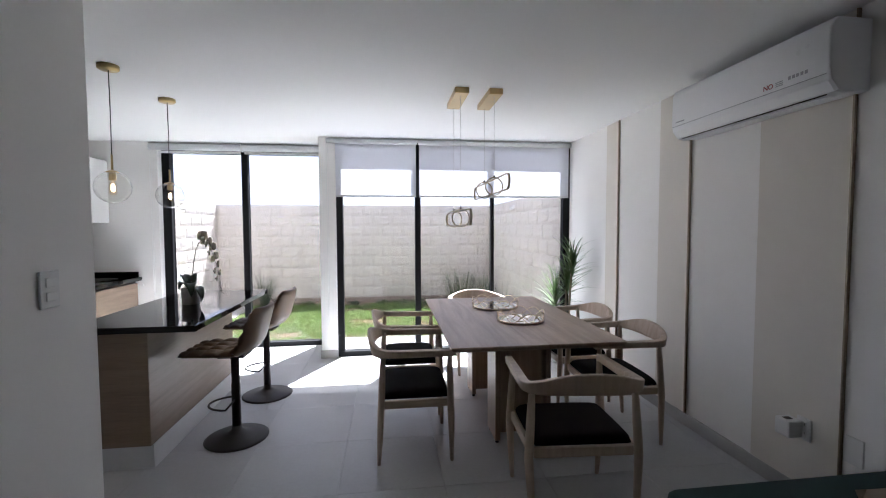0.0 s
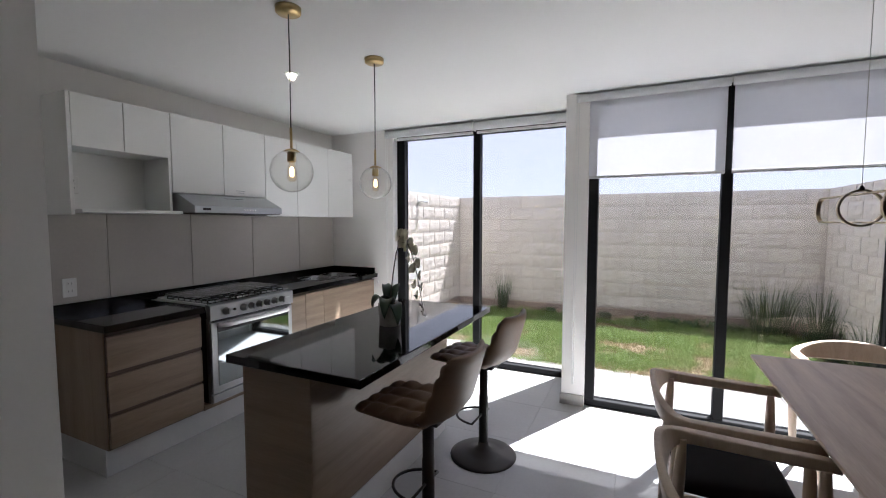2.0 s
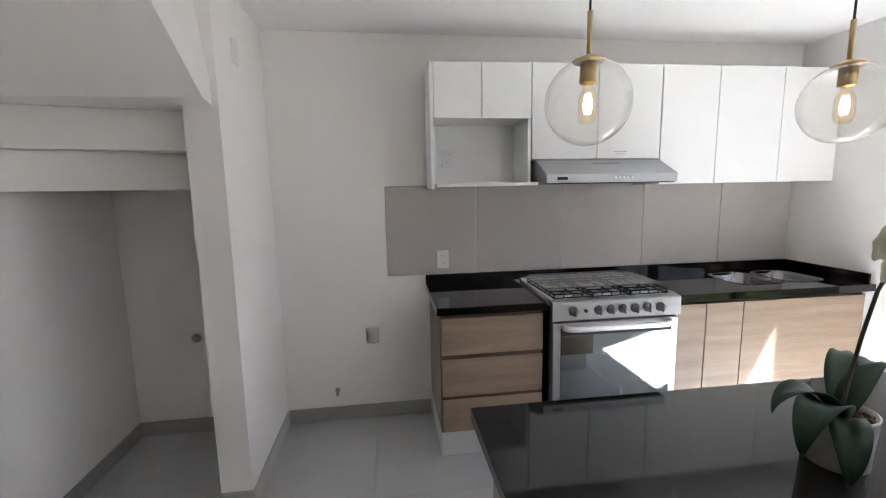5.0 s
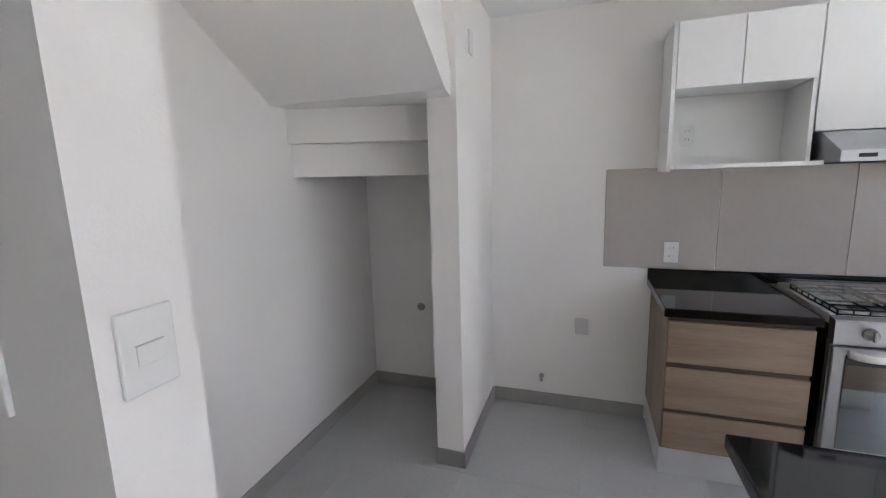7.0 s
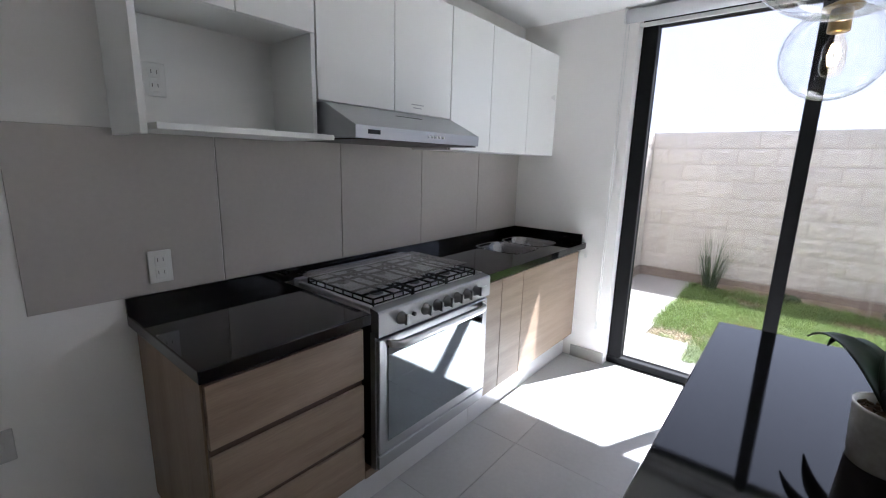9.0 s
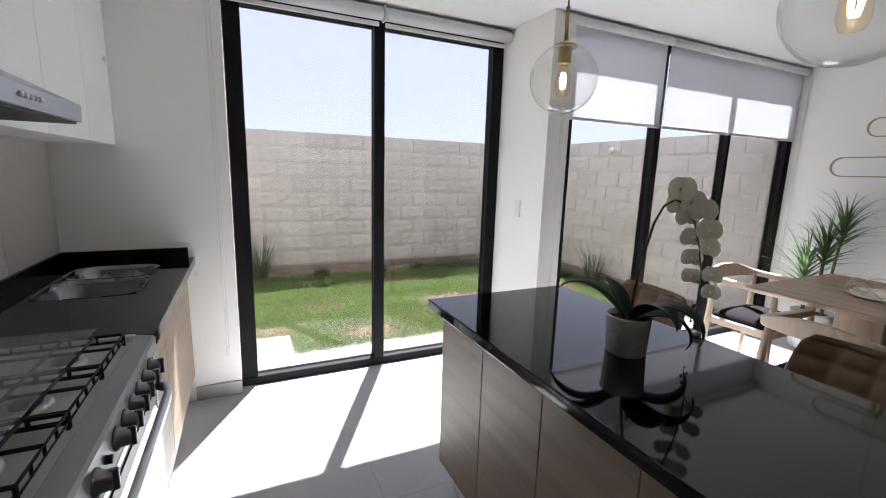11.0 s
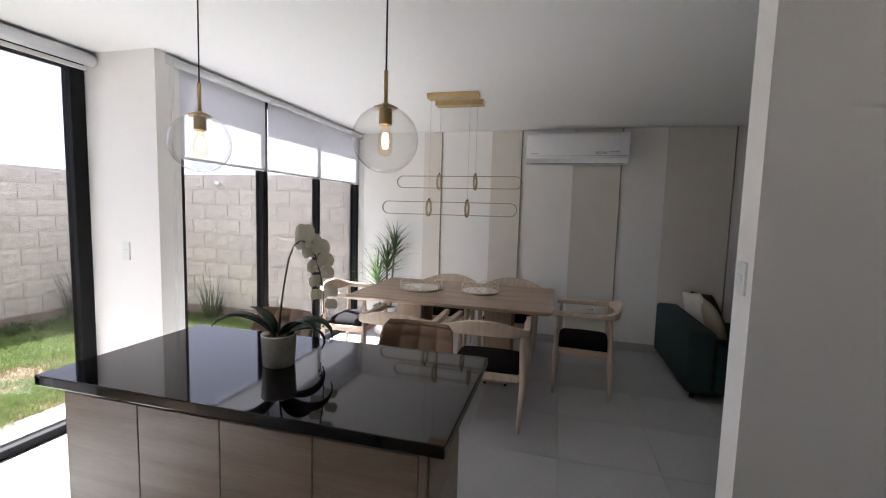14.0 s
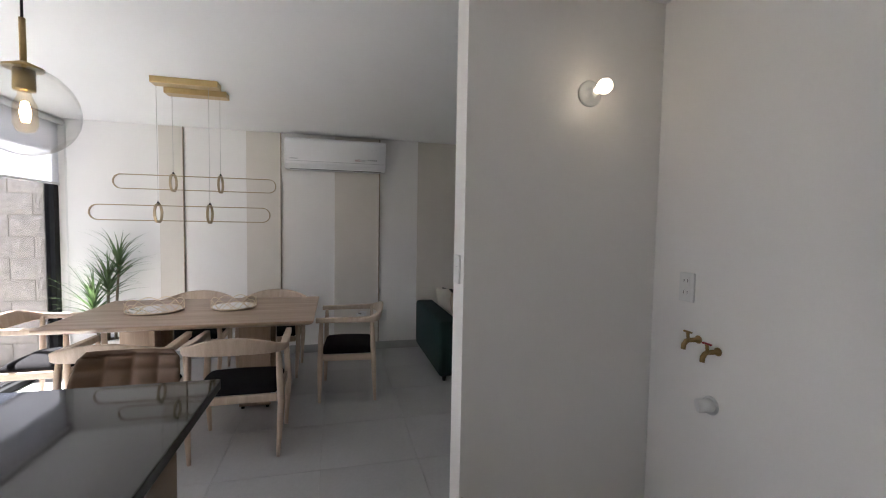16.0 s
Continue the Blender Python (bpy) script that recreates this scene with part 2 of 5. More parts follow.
M["sand"] = surface("sand_cushion_cloth", (0.42, 0.34, 0.25), 0.9, scale=8, vary=0.06, grain=350, bump=0.3)
M["darkcloth"] = surface("charcoal_cushion_cloth", (0.03, 0.028, 0.028), 0.9, scale=8, vary=0.1, grain=350, bump=0.3)
M["pot_grey"] = surface("silvered_pot_glaze", (0.54, 0.51, 0.475), 0.25, 0.35, scale=14, vary=0.25, grain=70, bump=0.03)
M["pot_white"] = surface("white_planter_glaze", (0.72, 0.72, 0.70), 0.4, scale=6, vary=0.03)
M["moss"] = surface("bark_chips", (0.11, 0.075, 0.045), 0.95, scale=40, vary=0.4, grain=120, bump=0.6)
M["orchid_leaf"] = surface("dark_orchid_leaf", (0.018, 0.036, 0.022), 0.4, spec=0.25, scale=14, vary=0.25, grain=90, bump=0.05)
M["petal"] = sheet("cream_orchid_petal", (0.74, 0.71, 0.60), 0.35, 0.6)
M["stem"] = surface("dark_flower_stem", (0.055, 0.042, 0.03), 0.6, scale=30, vary=0.2)
M["bud"] = surface("orchid_bud", (0.06, 0.035, 0.035), 0.5, scale=30, vary=0.2)
M["dracaena"] = sheet("green_strap_leaf", (0.105, 0.165, 0.06), 0.3, 0.45)
M["dry_leaf"] = sheet("grey_green_blade", (0.12, 0.155, 0.085), 0.25, 0.6)
M["cane"] = surface("plant_cane", (0.20, 0.17, 0.11), 0.8, scale=20, vary=0.25, grain=90, bump=0.3)
M["grass"] = sheet("lawn_blade", (0.27, 0.37, 0.115), 0.35, 0.6)
M["dry_grass"] = sheet("straw_blade", (0.42, 0.35, 0.20), 0.3, 0.7)
M["soil"] = surface("dry_earth", (0.31, 0.235, 0.155), 0.95, scale=7, vary=0.35, grain=60, bump=0.8)
M["concrete"] = surface("pale_concrete", (0.44, 0.415, 0.38), 0.85, scale=3, vary=0.12, grain=70, bump=0.15, piece=0.04)
M["block"] = surface("split_face_block", (0.80, 0.73, 0.655), 0.95, spec=0.2, scale=11, vary=0.15, grain=24, bump=0.6, piece=0.06, relief=0.014)
M["mortar"] = surface("grey_mortar", (0.63, 0.57, 0.505), 0.95, scale=12, vary=0.15, grain=90, bump=0.3)
M["render"] = surface("earth_stained_footing", (0.36, 0.285, 0.23), 0.95, scale=6, vary=0.25, grain=60, bump=0.4)
M["bulb"] = glow("warm_filament", (1.0, 0.68, 0.34), 1.1)
M["bulb_glass"] = pane_glass("bulb_glass", (1.0, 0.94, 0.84), 0.5, 3.0)
M["lamp_white"] = glow("lit_lamp", (1.0, 0.86, 0.66), 0.35)
M["lamp_warm"] = glow("lit_warm_bulb", (1.0, 0.80, 0.55), 0.31)
M["cord"] = surface("black_cord", (0.02, 0.018, 0.016), 0.7, scale=30, vary=0.1)
M["wire"] = surface("steel_wire", (0.55, 0.54, 0.52), 0.35, 1.0, scale=30, vary=0.05)


# ---- mesh helpers ----
def box(bm, x0, x1, y0, y1, z0, z1, bevel=0.0, seg=1):
    m = Matrix.Translation(((x0 + x1) / 2, (y0 + y1) / 2, (z0 + z1) / 2)) @ Matrix.Diagonal((abs(x1 - x0), abs(y1 - y0), abs(z1 - z0), 1))
    vs = bmesh.ops.create_cube(bm, size=1, matrix=m)["verts"]
    if bevel:
        es = list({e for v in vs for e in v.link_edges})
        bmesh.ops.bevel(bm, geom=es, offset=bevel, segments=seg, profile=0.5, affect="EDGES")
    return bm


def boxed(*a, **k):
    return box(bmesh.new(), *a, **k)


def lathe(bm, profile, seg=24, at=(0, 0, 0), axis="z"):
    """A turned shape from rows of (radius, height)."""
    rings = []
    for r, h in profile:
        ring = []
        for k in range(seg):
            a = 2 * math.pi * k / seg
            p = (r * math.cos(a), r * math.sin(a), h)
            if axis == "x":
                p = (h, r * math.cos(a), r * math.sin(a))
            if axis == "y":
                p = (r * math.sin(a), h, r * math.cos(a))
            ring.append(bm.verts.new(Vector(p) + Vector(at)))
        rings.append(ring)
    for a, b in zip(rings, rings[1:]):
        for k in range(seg):
            f = bm.faces.new((a[k], a[(k + 1) % seg], b[(k + 1) % seg], b[k]))
            f.smooth = True
    for ring, flip in ((rings[0], True), (rings[-1], False)):
        if (ring[0].co - ring[seg // 2].co).length > 1e-5:
            bm.faces.new(list(reversed(ring)) if flip else ring)
    return bm


def tube(bm, pts, r, seg=8, closed=False, taper=None):
    """A round bar along points."""
    pts = [Vector(p) for p in pts]
    n = len(pts)
    rings, up = [], None
    for i, p in enumerate(pts):
        a = pts[i - 1] if (i or closed) else p
        b = pts[(i + 1) % n] if (i < n - 1 or closed) else p
        d = (b - a).normalized()
        if up is None:
            up = d.orthogonal().normalized()
        up = (up - d * up.dot(d)).normalized()
        side = d.cross(up)
        rad = r * (taper[i] if taper else 1)
        rings.append([bm.verts.new(p + rad * (math.cos(2 * math.pi * k / seg) * up + math.sin(2 * math.pi * k / seg) * side)) for k in range(seg)])
    for i in range(n if closed else n - 1):
        a, b = rings[i], rings[(i + 1) % n]
        shift = 0
        if closed and i == n - 1:
            shift = min(range(seg), key=lambda s: (a[0].co - b[s].co).length)
        for k in range(seg):
            bm.faces.new((a[k], a[(k + 1) % seg], b[(k + 1 + shift) % seg], b[(k + shift) % seg])).smooth = True
    if not closed:
        bm.faces.new(list(reversed(rings[0]))), bm.faces.new(rings[-1])
    return bm


def sweep(bm, rows):
    """A bar through closed cross-sections of equal count, capped."""
    rings = [[bm.verts.new(p) for p in row] for row in rows]
    n = len(rings[0])
    for a, b in zip(rings, rings[1:]):
        for k in range(n):
            bm.faces.new((a[k], a[(k + 1) % n], b[(k + 1) % n], b[k])).smooth = True
    bm.faces.new(list(reversed(rings[0]))), bm.faces.new(rings[-1])
    return bm


def mesh_of(name, bm, material):
    bmesh.ops.recalc_face_normals(bm, faces=bm.faces)
    me = bpy.data.meshes.new(name)
    bm.to_mesh(me)
    bm.free()
    me.materials.append(material)
    return me


def part(name, bm, material, parent=None, label=""):
    ob = new(name, mesh_of(name, bm, material))
    ob.parent = parent
    return tagged(ob, label)


def thing(name, label, category, at=(0, 0, 0), turn=0.0, group=""):
    ob = new(name)
    ob.empty_display_size = 0.1
    ob.matrix_world = pose(*at, 0, 0, turn)
    return tagged(ob, label, category, group)


def single(name, bm, material, label, category, group="", at=None):
    ob = new(name, mesh_of(name, bm, material))
    if at:
        ob.matrix_world = at
    return tagged(ob, label, category, group)


def structure(name, bm, material, label=""):
    return tagged(new(name, mesh_of(name, bm, material)), label, kind="structure")


def smooth_all(bm):
    for f in bm.faces:
        f.smooth = True
    return bm


# ---- the house ----
XW, XE = -3.205, 2.385          # kitchen wall, dining wall
YN1, YN2, YS = 6.055, 5.565, -2.2  # garden-side walls of kitchen and dining, far end of the living room
CEIL = 2.445
NICHE, SLAB_W, SLAB_E, LAUNDRY = 2.475, -0.988, -0.841, 1.58

structure("floor_base", boxed(XW - 0.15, XE + 0.15, YS - 0.15, 6.30, -0.12, -0.009), M["grout"], "grey grout bed under the floor tiles")
structure("ceiling", box(boxed(XW - 0.15, XE + 0.15, YS - 0.15, 5.745, CEIL, CEIL + 0.18), XW - 0.15, -0.335, 5.745, 6.30, CEIL, CEIL + 0.18), M["ceiling"], "smooth matt white ceiling")
structure("wall_kitchen", boxed(XW - 0.15, XW, YS, 6.30, -0.12, CEIL), M["paint"], "plain off-white painted wall behind the kitchen")
structure("wall_dining", boxed(XE, XE + 0.15, YS, 5.80, -0.12, CEIL), M["paint"], "white painted wall behind the dining panels")
structure("wall_living", boxed(XW - 0.15, XE + 0.15, YS - 0.15, YS, -0.12, CEIL), M["paint"], "plain white wall closing the living room")
structure("wall_stair", boxed(SLAB_W, SLAB_E, YS, NICHE, -0.12, CEIL), M["paint"], "white wall end between living room and laundry niche")
structure("wall_laundry", boxed(XW, SLAB_W, LAUNDRY - 0.12, LAUNDRY, -0.12, CEIL), M["paint"], "white laundry niche wall under the stairs")
bm = boxed(XW, -2.452, 2.330, NICHE, -0.12, CEIL)
structure("wall_niche", bm, M["paint"], "white wall stub beside the refrigerator space")
# stair underside: a flat lip, then a slope up to the ceiling
prof = [(XW + 0.001, 1.88), (-2.29, 1.88), (-1.45, CEIL), (XW + 0.001, CEIL)]
bm = bmesh.new()
a = [bm.verts.new((x, LAUNDRY, z)) for x, z in prof]
b = [bm.verts.new((x, 2.329 if x < -2.46 else NICHE, z)) for x, z in prof]
bm.faces.new(a), bm.faces.new(list(reversed(b)))
for k in range(4):
    bm.faces.new((a[k], a[(k + 1) % 4], b[(k + 1) % 4], b[k]))
structure("stair_soffit", bm, M["paint"], "sloping white plaster underside of the stairs")
bm = bmesh.new()
prof = [(XW, LAUNDRY), (-2.395, LAUNDRY), (-2.60, 2.329), (XW, 2.329)]
a = [bm.verts.new((x, y, 1.706)) for x, y in prof]
b = [bm.verts.new((x, y, 1.878)) for x, y in prof]
bm.faces.new(a), bm.faces.new(b)
for k in range(4):
    bm.faces.new((a[k], a[(k + 1) % 4], b[(k + 1) % 4], b[k]))
structure("stair_step_upper", bm, M["paint"], "white plaster underside of a stair step")
bm = bmesh.new()
prof = [(XW, LAUNDRY), (-2.425, LAUNDRY), (-2.76, 2.329), (XW, 2.329)]
a = [bm.verts.new((x, y, 1.534)) for x, y in prof]
b = [bm.verts.new((x, y, 1.705)) for x, y in prof]
bm.faces.new(a), bm.faces.new(b)
for k in range(4):
    bm.faces.new((a[k], a[(k + 1) % 4], b[(k + 1) % 4], b[k]))
structure("stair_step_lower", bm, M["paint"], "white plaster underside of a winding step")
# garden side
structure("wall_north_kitchen", boxed(XW, -2.388, YN1, 6.30, -0.12, CEIL), M["paint"], "white wall beside the kitchen window")
structure("column", boxed(-0.508, -0.335, YN2, 6.30, -0.12, CEIL), M["paint"], "white column between the two glass doors")
structure("lintel_kitchen", boxed(-2.388, -0.508, 6.10, 6.30, 2.385, CEIL), M["paint"], "white lintel over the kitchen glass door")
structure("lintel_dining", boxed(-0.335, XE, 5.60, 5.745, 2.41, CEIL), M["paint"], "white lintel over the dining glass door")


def skirting(x0, x1, y0, y1):
    structure("baseboard", boxed(x0, x1, y0, y1, -0.005, 0.09, bevel=0.002), M["skirt"], "grey tile skirting")


T = 0.011
skirting(XW, XW + T, NICHE + T, 3.42)
skirting(XW + T, -2.452, NICHE, NICHE + T)
skirting(-2.452, -2.452 + T, 2.321, NICHE + T)
skirting(XW, XW + T, LAUNDRY, 2.321)
skirting(XW + T, SLAB_W - T, LAUNDRY, LAUNDRY + T)
skirting(SLAB_W - T, SLAB_W, LAUNDRY, NICHE + T)
skirting(SLAB_W, SLAB_E, NICHE, NICHE + T)
skirting(SLAB_E, SLAB_E + T, YS, NICHE + T)
skirting(XE - T, XE, YS, YN2 + 0.02)
skirting(-2.64, -2.388, YN1 - T, YN1)
skirting(-0.508 - T, -0.508, YN2 - T, 6.09)
skirting(-0.508, -0.335, YN2 - T, YN2)

# dining wall: beige upholstered strips with a bronze edge, each wider than the last
for y0, y1 in ((4.515, 4.735), (3.562, 3.905), (2.49, 2.985), (1.408, 2.035)):
    pn = thing("wall_panel", "tall beige wall panel with a thin bronze edge strip", "wall panel", (XE, y0, 0.09), group="beige wall panels")
    part("board", boxed(-0.010, 0, 0, y1 - y0, 0, CEIL - 0.095, bevel=0.002), M["beige"], pn)
    part("edge_strip", boxed(-0.019, 0, -0.011, -0.001, 0, CEIL - 0.095, bevel=0.002), M["panel_edge"], pn, "slim bronze edge strip")


# ---- glass doors ----
def glazing(name, label, x0, x1, y, z1, stiles, rails=(0.055, 0.05), frame_w=0.055):
    root = tagged(new(name), label, "glass door", kind="structure")
    root.matrix_world = pose(0, y, 0)
    for sx, w in stiles:
        part("stile", boxed(sx - w / 2, sx + w / 2, -0.04, 0.04, 0.0, z1, bevel=0.004), M["alu"], root)
    part("bottom_rail", boxed(x0, x1, -0.045, 0.045, -0.005, rails[0], bevel=0.004), M["alu"], root)
    part("top_rail", boxed(x0, x1, -0.035, 0.035, z1 - rails[1], z1, bevel=0.004), M["alu"], root)
    for (a, wa), (b, wb) in zip(stiles, stiles[1:]):
        g = part("pane", boxed(a + wa / 2 - 0.004, b - wb / 2 + 0.004, -0.004, 0.004, rails[0] - 0.004, z1 - rails[1] + 0.004), M["glass"], root, "glass pane with an added grey tint that dims the view out")
        # shadow rays skip the pane, so its dimming tint spares direct daylight indoors
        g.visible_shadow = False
    return root


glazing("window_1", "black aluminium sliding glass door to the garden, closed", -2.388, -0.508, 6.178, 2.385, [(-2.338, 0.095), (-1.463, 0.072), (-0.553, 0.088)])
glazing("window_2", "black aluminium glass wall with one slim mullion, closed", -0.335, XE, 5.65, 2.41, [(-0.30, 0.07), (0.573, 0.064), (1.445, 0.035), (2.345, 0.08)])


def blind_rolled(x0, x1):
    b = thing("roller_blind", "white roller blind rolled up under the lintel", "blind", (0, 6.062, 0), group="rolled kitchen blinds")
    part("roll", lathe(bmesh.new(), [(0.0, x0), (0.040, x0), (0.040, x1), (0.0, x1)], 24, (0, -0.012, 2.392), "x"), M["blind_roll"], b)
    part("bottom_bar", boxed(x0 + 0.01, x1 - 0.01, 0.018, 0.030, 2.325, 2.352, bevel=0.003), M["plastic"], b)
    part("bracket", boxed(x0 - 0.012, x0 - 0.002, -0.045, 0.03, 2.35, 2.443), M["plastic"], b)
    if x0 < -2:
        bm = tube(bmesh.new(), [(x0 + 0.002, -0.035, 2.39), (x0 + 0.003, -0.034, 0.33)], 0.0022, 6)
        tube(bm, [(x0 + 0.022, -0.035, 2.39), (x0 + 0.014, -0.034, 0.33)], 0.0022, 6)
        part("chain", bm, M["plastic"], b, "white bead chain")
        part("weight", boxed(x0 - 0.002, x0 + 0.018, -0.042, -0.026, 0.27, 0.33, bevel=0.004, seg=2), M["plastic"], b, "small white chain weight")


blind_rolled(-2.46, -1.474)
blind_rolled(-1.452, -0.522)


def blind_down(x0, x1, chain):
    b = thing("roller_blind", "white translucent roller blind lowered to a third", "blind", (0, 5.565, 0), group="lowered dining blinds")
    part("roll", lathe(bmesh.new(), [(0.0, x0), (0.028, x0), (0.028, x1), (0.0, x1)], 24, (0, 0.0, 2.405), "x"), M["blind_roll"], b)
    bm = bmesh.new()
    n = 24
    vs = [[bm.verts.new((x0 + 0.012 + (x1 - x0 - 0.024) * k / n, 0.027 + 0.0015 * math.sin(k * 1.3) * (2.4 - z), z)) for z in (2.405, 2.1, 1.815)] for k in range(n + 1)]
    for k in range(n):
        for j in range(2):
            bm.faces.new((vs[k][j], vs[k + 1][j], vs[k + 1][j + 1], vs[k][j + 1])).smooth = True
    part("cloth", bm, M["blind"], b, "translucent white cloth")
    part("bottom_bar", boxed(x0 + 0.012, x1 - 0.012, 0.018, 0.036, 1.797, 1.818, bevel=0.004, seg=2), M["blind_roll"], b)
    bm = bmesh.new()
    tube(bm, [(chain, -0.03, 2.40), (chain, -0.027, 0.24)], 0.0022, 6)
    tube(bm, [(chain + 0.02, -0.03, 2.40), (chain + 0.012, -0.027, 0.24)], 0.0022, 6)
    part("chain", bm, M["plastic"], b, "white bead chain")
    part("weight", boxed(chain - 0.004, chain + 0.016, -0.035, -0.019, 0.18, 0.24, bevel=0.004, seg=2), M["plastic"], b, "small white chain weight")


blind_down(-0.43, 0.564, -0.425)
blind_down(0.578, 2.37, 2.355)


# ---- kitchen ----
KF = -2.64  # cabinet fronts


def drawer_unit():
    c = thing("drawer_cabinet", "oak-veneer kitchen base cabinet with three handleless drawers", "cabinet", (XW, 3.425, 0))
    d = KF - XW
    part("carcass", boxed(0.005, d - 0.022, 0.0, 0.572, 0.165, 0.855, bevel=0.001), M["oak_v"], c)
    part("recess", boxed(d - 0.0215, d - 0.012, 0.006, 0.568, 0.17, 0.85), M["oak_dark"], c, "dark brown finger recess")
    for z0, z1 in ((0.178, 0.362), (0.384, 0.594), (0.620, 0.824)):
        part("drawer_front", boxed(d - 0.018, d, 0.006, 0.570, z0, z1, bevel=0.0015), M["oak_h"], c)
    part("plinth", boxed(0.02, d - 0.06, 0.004, 0.575, 0.0, 0.165), M["plinth"], c, "brushed aluminium plinth")


def door_unit():
    c = thing("sink_cabinet", "oak-veneer kitchen base cabinet with three plain doors under the sink", "cabinet", (XW, 4.785, 0))
    d = KF - XW
    part("carcass", boxed(0.005, d - 0.022, 0.0, 1.262, 0.165, 0.66, bevel=0.001), M["oak_v"], c)
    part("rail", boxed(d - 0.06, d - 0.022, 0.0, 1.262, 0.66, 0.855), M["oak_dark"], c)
    for y0, y1 in ((0.002, 0.196), (0.200, 0.436), (0.440, 1.262)):
        part("door", boxed(d - 0.018, d, y0, y1, 0.175, 0.826, bevel=0.0015), M["oak_h"], c)
    part("plinth", boxed(0.02, d - 0.06, 0.0, 1.262, 0.0, 0.165), M["plinth"], c, "brushed aluminium plinth")


drawer_unit()
door_unit()
# strip of cabinet under the stove
st = thing("stove_base", "oak-veneer filler strip and plinth under the stove", "cabinet", (XW, 4.0, 0))
part("strip", boxed(0.05, KF - XW - 0.004, 0.0, 0.782, 0.168, 0.205), M["oak_h"], st)
part("plinth", boxed(0.02, KF - XW - 0.06, 0.0, 0.782, 0.0, 0.165), M["plinth"], st)


def worktop(name, label, y0, y1, cut=None):
    w = thing(name, label, "worktop", (0, 0, 0))
    x0, x1, z0, z1 = XW + 0.001, -2.594, 0.856, 0.898
    if cut:
        bm = bmesh.new()
        xs, ys = [x0, cut[0], cut[1], x1], [y0, cut[2], cut[3], cut[4], cut[5], y1]
        for i in range(3):
            for j in range(5):
                if i == 1 and j in (1, 3):
                    continue
                box(bm, xs[i], xs[i + 1], ys[j], ys[j + 1], z0, z1)
        bmesh.ops.remove_doubles(bm, verts=bm.verts, dist=1e-5)
        inner = [f for f in bm.faces if sum(1 for g in bm.faces if g is not f and set(g.verts) == set(f.verts))]
        bmesh.ops.delete(bm, geom=inner, context="FACES_ONLY")
        part("slab", bm, M["granite"], w)
    else:
        part("slab", boxed(x0, x1, y0, y1, z0, z1, bevel=0.004, seg=2), M["granite"], w)
    part("upstand", boxed(x0, x0 + 0.018, y0, y1, z1, 0.957, bevel=0.002), M["granite"], w)
    return w


worktop("worktop", "polished black granite worktop with a low upstand", 3.402, 3.998)
w = worktop("worktop", "polished black granite worktop with two sink cut-outs", 4.782, 6.052, (-3.08, -2.74, 5.30, 5.60, 5.63, 5.90))
part("end_upstand", boxed(XW + 0.019, -2.625, 6.034, 6.052, 0.8985, 0.957, bevel=0.002), M["granite"], w)
part("rear_strip", boxed(XW + 0.002, XW + 0.018, 3.998, 4.782, 0.90, 0.957), M["granite"], w)


def bowl(y0, y1, z):
    bm = bmesh.new()
    x0, x1 = -3.085, -2.735
    rows = []
    for grow, zz in ((0.007, 0.9000), (0.0, 0.899), (-0.006, 0.88), (-0.03, z + 0.02), (-0.06, z)):
        ring = []
        cx, cy, hx, hy, r = (x0 + x1) / 2, (y0 + y1) / 2, (x1 - x0) / 2 + grow, (y1 - y0) / 2 + grow, 0.09
        for sx, sy, a0 in ((1, 1, 0), (-1, 1, 90), (-1, -1, 180), (1, -1, 270)):
            for k in range(6):
                a = radians(a0 + 18 * k)
                ring.append((cx + sx * (hx - r) + r * math.cos(a), cy + sy * (hy - r) + r * math.sin(a), zz))
        rows.append([bm.verts.new(p) for p in ring])
    n = len(rows[0])
    for a, b in zip(rows, rows[1:]):
        for k in range(n):
            bm.faces.new((a[k], a[(k + 1) % n], b[(k + 1) % n], b[k])).smooth = True
    bm.faces.new(rows[-1])
    return bm


sink = thing("kitchen_sink", "double-bowl stainless steel sink let into the worktop", "sink", (0, 0, 0))
part("bowl", bowl(5.30, 5.60, 0.72), M["sink_steel"], sink)
part("bowl", bowl(5.63, 5.90, 0.76), M["sink_steel"], sink)
part("strainer", lathe(bmesh.new(), [(0, 0.7615), (0.05, 0.7615), (0.054, 0.772), (0.046, 0.775), (0.02, 0.768), (0, 0.768)], 20, (-2.91, 5.76, 0)), M["blue"], sink, "blue plastic sink strainer")
part("drain", lathe(bmesh.new(), [(0, 0.722), (0.035, 0.722), (0.035, 0.727), (0.0, 0.727)], 16, (-2.91, 5.45, 0)), M["steel_dark"], sink)


